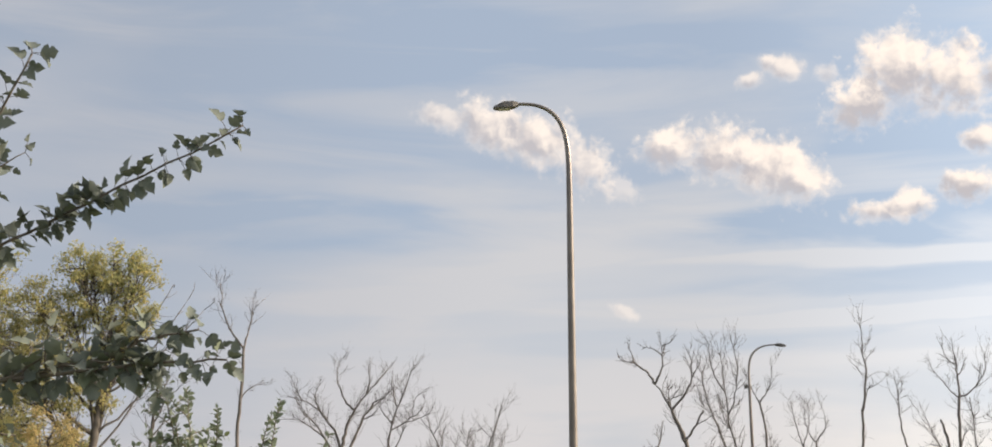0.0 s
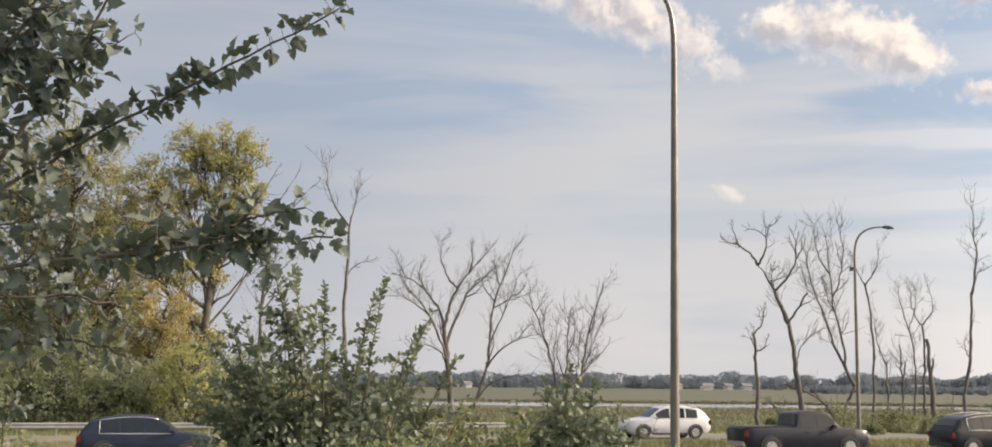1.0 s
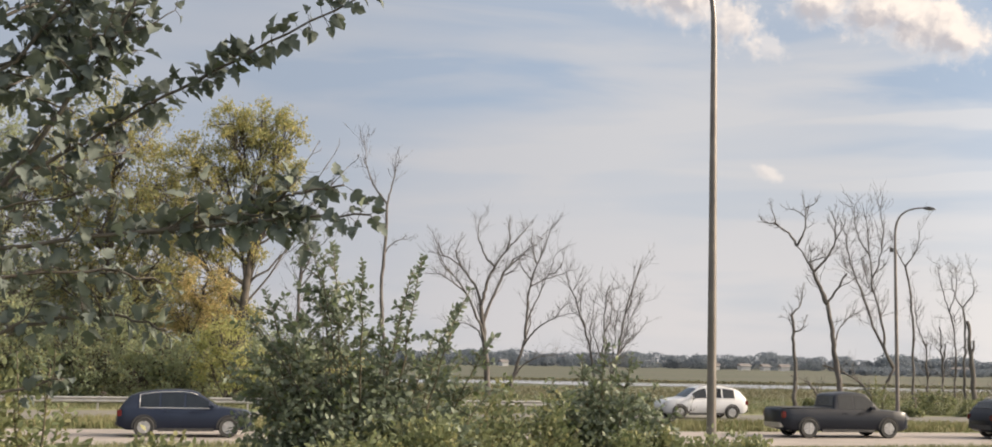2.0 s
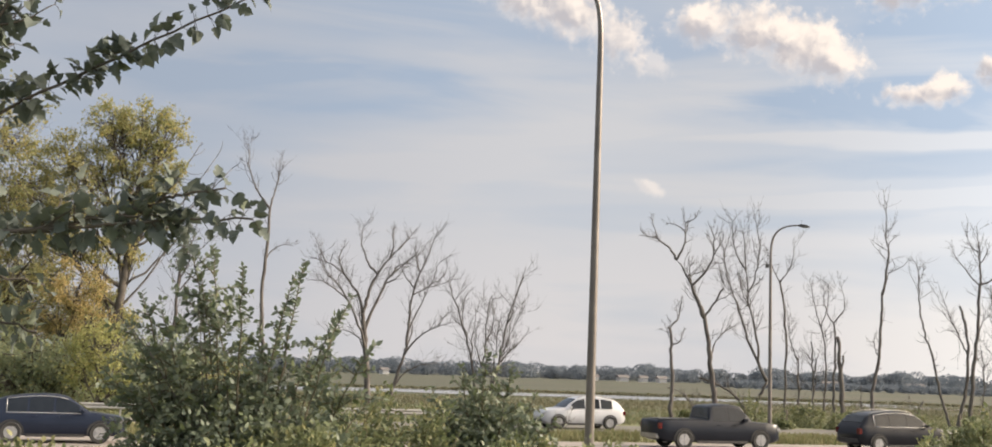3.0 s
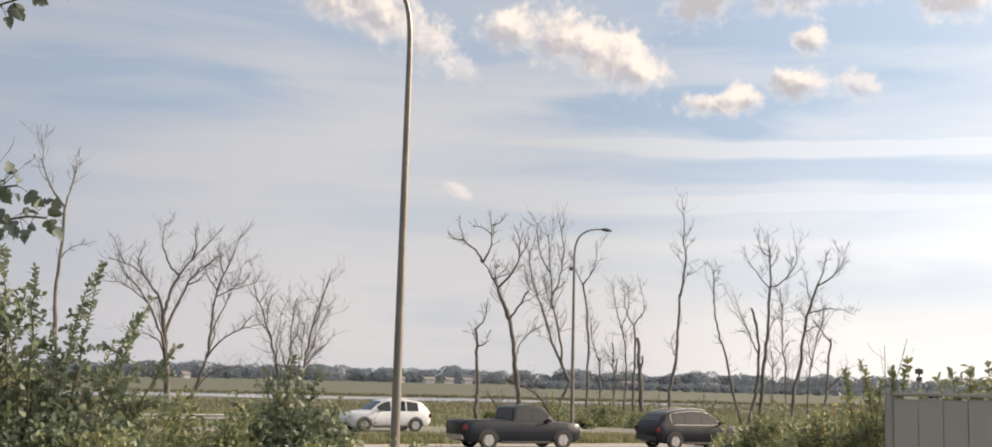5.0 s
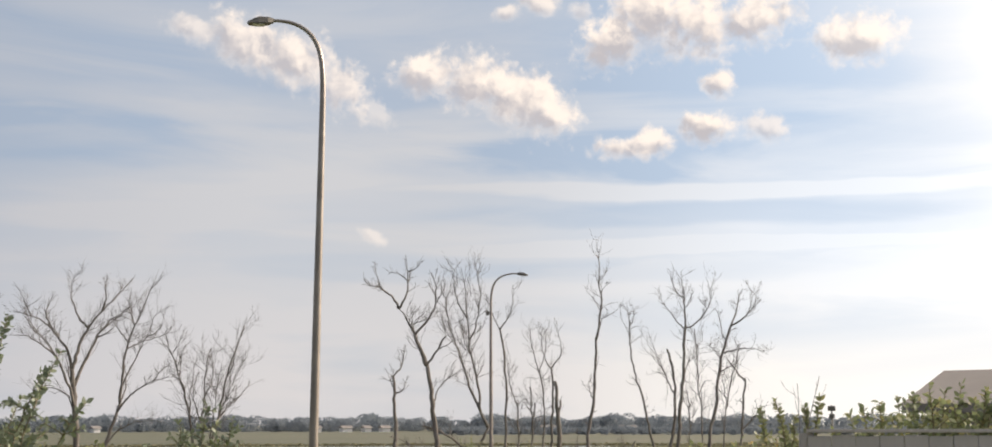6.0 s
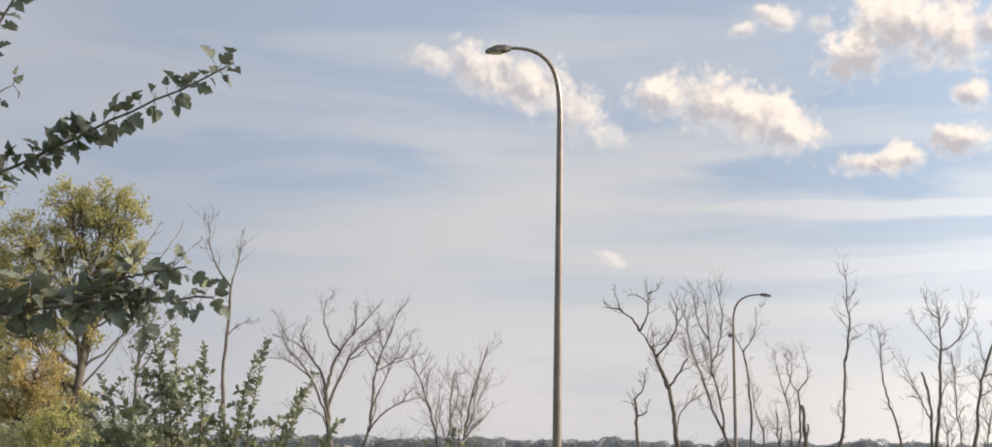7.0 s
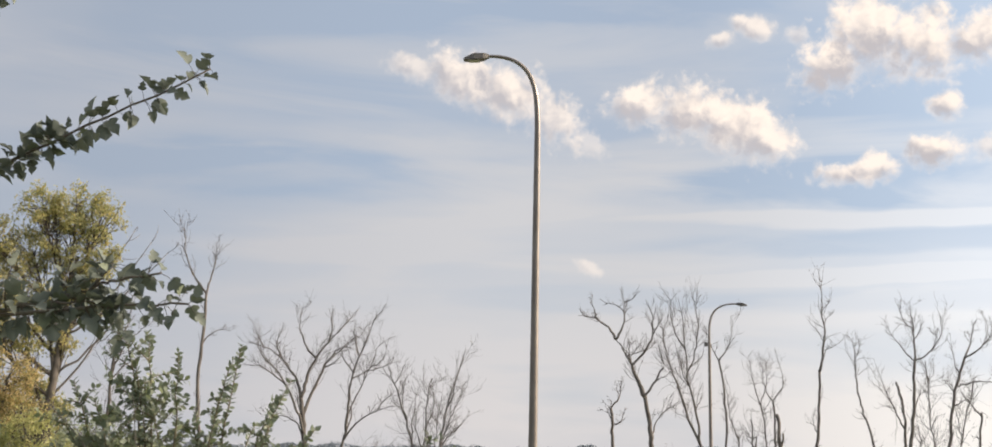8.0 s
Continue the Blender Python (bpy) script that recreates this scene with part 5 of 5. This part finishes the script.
    if top is not PICKUP_TOP:
        for sgn in (-1, 1):
            tb = Tubes()
            us2 = np.linspace(splits[0] - 0.01, splits[-1], 12)
            tb.tube([(L / 2 - u * L, sgn * (ring(u)[4][0] + 0.006), ring(u)[4][1] + 0.012) for u in us2], [0.018] * 12, 5)
            tb.tube([(L / 2 - u * L, sgn * (ring(u)[5][0] + 0.010), ring(u)[5][1] - 0.01) for u in us2[2:]], [0.016] * 10, 5)
            end = ring(us2[-1])
            tb.tube([(L / 2 - us2[-1] * L, sgn * (end[i][0] + 0.008), end[i][1]) for i in (4, 5)], [0.016] * 2, 5)
            tb.done("window_trim", RIM, t, "thin chrome strip round the side windows")
    if rail:
        for sgn in (-1, 1):
            tb = Tubes()
            tb.tube([(L / 2 - u * L, sgn * ring(u)[6][0] * 0.92, ztop(u) + (0.05 if 0.44 < u < 0.86 else -0.01)) for u in (0.42, 0.45, 0.55, 0.7, 0.84, 0.87)], [0.018] * 6, 6)
            tb.done("roof_rail", GALVANISED, t)
    if top is PICKUP_TOP:
        b2 = bmesh.new()
        box(b2, -L * 0.48, -L * 0.115, -W * 0.80, W * 0.80, 0.645 * H, 0.655 * H)
        part("load_bed", b2, TRIM_BLACK, t, "dark open load bed")
    src = None
    for u in ax:
        x = L / 2 - u * L
        for sgn in (-1, 1):
            b2 = bmesh.new()
            prof = []
            for g in np.linspace(-0.12, math.pi + 0.12, 19):
                prof.append([b2.verts.new((x + r * math.cos(g), sgn * y, wheel + r * math.sin(g))) for r, y in ((wheel + 0.015, W + 0.004), (wheel + 0.075, W + 0.012), (wheel + 0.075, W - 0.10), (wheel + 0.015, W - 0.10))])
            for p, q in zip(prof, prof[1:]):
                for i in range(4):
                    b2.faces.new((p[i], p[(i + 1) % 4], q[(i + 1) % 4], q[i]))
            part("wheel_arch", b2, TRIM_BLACK, t)
            place = Matrix.Translation((x, sgn * (W - 0.085), wheel)) @ Matrix.Rotation(radians(90 if sgn < 0 else -90), 4, "X")
            if src is None:
                b2 = bmesh.new()
                tyre = ((wheel * 0.62, 0.11), (wheel * 0.92, 0.122), (wheel, 0.09), (wheel, -0.09), (wheel * 0.92, -0.122), (wheel * 0.62, -0.11))
                ringv = [[b2.verts.new((r * math.cos(g), r * math.sin(g), h)) for r, h in tyre] for g in np.linspace(0, 2 * math.pi, 28, endpoint=False)]
                for i in range(28):
                    p, q = ringv[i], ringv[(i + 1) % 28]
                    for j in range(6):
                        b2.faces.new((p[j], p[(j + 1) % 6], q[(j + 1) % 6], q[j]))
                w_ob = part("wheel", b2, RUBBER, t)
                b2 = bmesh.new()
                bmesh.ops.create_cone(b2, cap_ends=True, segments=24, radius1=wheel * 0.63, radius2=wheel * 0.63, depth=0.16)
                for g in range(5):
                    bmesh.ops.create_cube(b2, size=1.0, matrix=Matrix.Rotation(g * 2 * math.pi / 5, 4, "Z") @ Matrix.Translation((wheel * 0.33, 0, 0.095)) @ Matrix.Diagonal((wheel * 0.55, wheel * 0.17, 0.04, 1)))
                rim = part("rim", b2, RIM, w_ob)
                src = (w_ob.data, rim.data)
                w_ob.matrix_basis = place
            else:
                w_ob = new("wheel", src[0])
                w_ob.parent, w_ob.matrix_basis = t, place
                rim = new("rim", src[1])
                rim.parent = w_ob
    f, b = L / 2, -L / 2
    for sgn in (-1, 1):
        b2 = bmesh.new()
        box(b2, f - 0.24, f - 0.055, sgn * W * 0.72 - 0.14, sgn * W * 0.72 + 0.14, 0.41 * H, 0.49 * H, 0.03)
        part("headlight", b2, CLEAR_LENS, t)
        b2 = bmesh.new()
        box(b2, b + 0.015, b + 0.20, sgn * W * 0.83 - 0.10, sgn * W * 0.83 + 0.10, 0.43 * H, 0.57 * H, 0.02)
        part("tail_light", b2, RED_LENS, t)
        b2 = bmesh.new()
        box(b2, f - 0.335 * L, f - 0.30 * L, sgn * (W + 0.06) - 0.09, sgn * (W + 0.06) + 0.09, 0.615 * H, 0.69 * H, 0.03)
        part("wing_mirror", b2, paint, t)
        for u in splits[1:4:2]:
            b2 = bmesh.new()
            box(b2, f - (u - 0.02) * L, f - (u - 0.055) * L, sgn * W * 0.985 - 0.015, sgn * W * 0.985 + 0.015, 0.525 * H, 0.545 * H, 0.006)
            part("door_handle", b2, paint, t)
    b2 = bmesh.new()
    box(b2, f - 0.14, f + 0.015, -W * 0.66, W * 0.66, 0.20 * H, 0.30 * H, 0.03)
    part("front_bumper", b2, TRIM_BLACK, t)
    b2 = bmesh.new()
    box(b2, b - 0.03, b + 0.14, -W * 0.80, W * 0.80, 0.22 * H, 0.33 * H, 0.03)
    part("rear_bumper", b2, GALVANISED if top is PICKUP_TOP else TRIM_BLACK, t)
    for sgn in (-1, 1):
        b2 = bmesh.new()
        box(b2, f - 0.70 * L, f - 0.29 * L, sgn * W * 0.955 - 0.03, sgn * W * 0.955 + 0.03, 0.13 * H, 0.19 * H, 0.01)
        part("sill", b2, TRIM_BLACK, t)
    return t


HEAD = math.degrees(math.atan(SLOPE))


def on_lane(az, y0):
    k = math.tan(radians(az))
    y = y0 / (1 - SLOPE * k)
    return (y * k, y, 0.035)


vehicle("suv", on_lane(-24.4, 52.6), HEAD, PAINT_DARK, "dark blue sport utility car on the near carriageway", 4.75, 1.9, 1.68)
vehicle("pickup_truck", on_lane(3.9, 53.6), HEAD, PAINT_GREY, "charcoal grey pickup truck with extended cab", 5.8, 1.95, 1.85, PICKUP_TOP, (0.30, 0.44, 0.452, 0.565), (0.262, 0.328), (0.5895, 0.60), 0.39, category="pickup truck")
vehicle("suv", on_lane(-1.9, 70.5), HEAD + 180, PAINT_WHITE, "white sport utility car on the far carriageway", 4.75, 1.9, 1.74, rail=True)
vehicle("suv", on_lane(11.6, 52.6), HEAD, PAINT_BLACK, "black sport utility car with roof rails", 4.9, 1.9, 1.75, rail=True)


# ---------------------------------------------------------------- distance
def woods(name, az0, az1, dist, depth, tall, leaf, n, label, mat=HAZED_WOODS):
    """A far belt of trees: leaf masses heaped into crowns of uneven height."""
    crowns = int((az1 - az0) * dist / 57.3 / (tall * 0.12))
    ca = rng.uniform(az0, az1, crowns)
    ch = tall * (0.7 + 0.14 * np.sin(ca * 1.7) * np.sin(ca * 0.61 + 1) + rng.uniform(-0.16, 0.2, crowns))
    cd = dist + rng.uniform(-depth, depth, crowns)
    k = rng.integers(0, crowns, n)
    u = rng.normal(0, 1, (n, 3))
    u /= np.linalg.norm(u, axis=1)[:, None]
    h = ch[k]
    r = np.radians(ca[k])
    x = cd[k] * np.sin(r) + u[:, 0] * h * 0.55
    y = cd[k] * np.cos(r) + u[:, 1] * h * 0.5
    z = np.abs(h * 0.5 + u[:, 2] * h * 0.5)
    ob = scatter(name, LEAF_SMALL, np.stack([x, y, z], 1), rng.normal(0, 1, (n, 3)), rng.uniform(0.6, 1.3, n) * leaf, mat)
    tagged(ob, label, "woods", kind="stuff")


woods("hazed_far_woods", -42, 42, 640, 60, 8.2, 0.8, 330000, "distant dark treeline along the horizon")
woods("hazed_far_woods", 4, 42, 470, 90, 2.6, 0.45, 210000, "dark belt of brush across the field")
woods("far_brush", -42, 24, 188, 3, 0.34, 0.24, 40000, "low dark reeds along the water's far bank", REEDS)


def far_house(az, dist, w, h):
    t = empty("far_house", Matrix.Translation(spot(az, dist)) @ pose(0, 0, 0, 0, 0, -az + 12), "small pale house at the edge of the far woods", "house", "far houses")
    bm = bmesh.new()
    box(bm, -w / 2, w / 2, -4, 4, -0.5, h)
    part("wall", bm, HOUSE_WALL, t)
    bm = bmesh.new()
    vs = [bm.verts.new(q) for q in ((-w / 2 - .5, -4.6, h), (w / 2 + .5, -4.6, h), (w / 2 + .5, 4.6, h), (-w / 2 - .5, 4.6, h), (-w / 2 - .5, 0, h + 1.1), (w / 2 + .5, 0, h + 1.1))]
    for q in ((0, 1, 5, 4), (2, 3, 4, 5), (0, 4, 3), (1, 2, 5), (3, 2, 1, 0)):
        bm.faces.new([vs[i] for i in q])
    part("roof", bm, HOUSE_ROOF, t)


for az, w in ((-1.3, 14), (0.0, 18), (0.9, 12), (1.7, 15), (-10.6, 12), (8.9, 26), (12.4, 30)):
    far_house(az, 562, w * 0.22, 1.7)


# ---------------------------------------------------------------- grass
def grass(name, n, y_lo, y_hi, tall, mat, label):
    """Tufts of thin blades scattered between two offsets from the highway."""
    az = rng.uniform(-36, 34, n)
    y0 = rng.uniform(y_lo, y_hi, n)
    k = np.tan(np.radians(az))
    y = y0 / (1 - SLOPE * k)
    x = y * k
    keep = noise_keep(x, y)
    x, y = x[keep], y[keep]
    m = 5
    xs, ys = np.repeat(x, m) + rng.normal(0, 0.12, len(x) * m), np.repeat(y, m) + rng.normal(0, 0.12, len(x) * m)
    p = np.stack([xs, ys, height(xs, ys) - 0.02], 1)
    d = np.stack([rng.normal(0, 0.35, len(p)), rng.normal(0, 0.35, len(p)), np.ones(len(p))], 1)
    blade = (np.array([(0, 0.06, 0), (0, -0.06, 0), (0.6, 0.035, 0.05), (0.6, -0.035, 0.05), (1, 0, 0.2)], float), [(0, 1, 3, 2), (2, 3, 4)])
    ob = scatter(name, blade, p, d, rng.uniform(0.5, 1.2, len(p)) * tall, mat)
    tagged(ob, label, "grass", kind="stuff")


def noise_keep(x, y):
    return np.array([noise.noise((a * 0.22, b * 0.22, 3.0)) > -0.25 for a, b in zip(x, y)])


grass("bank_grass", 14000, 24.0, 46.8, 0.16, GRASS, "rough green grass on the bank by the road")
grass("median_grass", 14000, 57.8, 65.0, 0.36, DRY_GRASS, "dry tan grass in the highway median")
grass("marsh_grass", 22000, 77.4, 112.0, 0.31, GRASS, "tall mixed green and dry marsh grass")
grass("marsh_reeds", 16000, 106.0, 152.0, 0.4, REEDS, "rough green and tan reeds before the water")
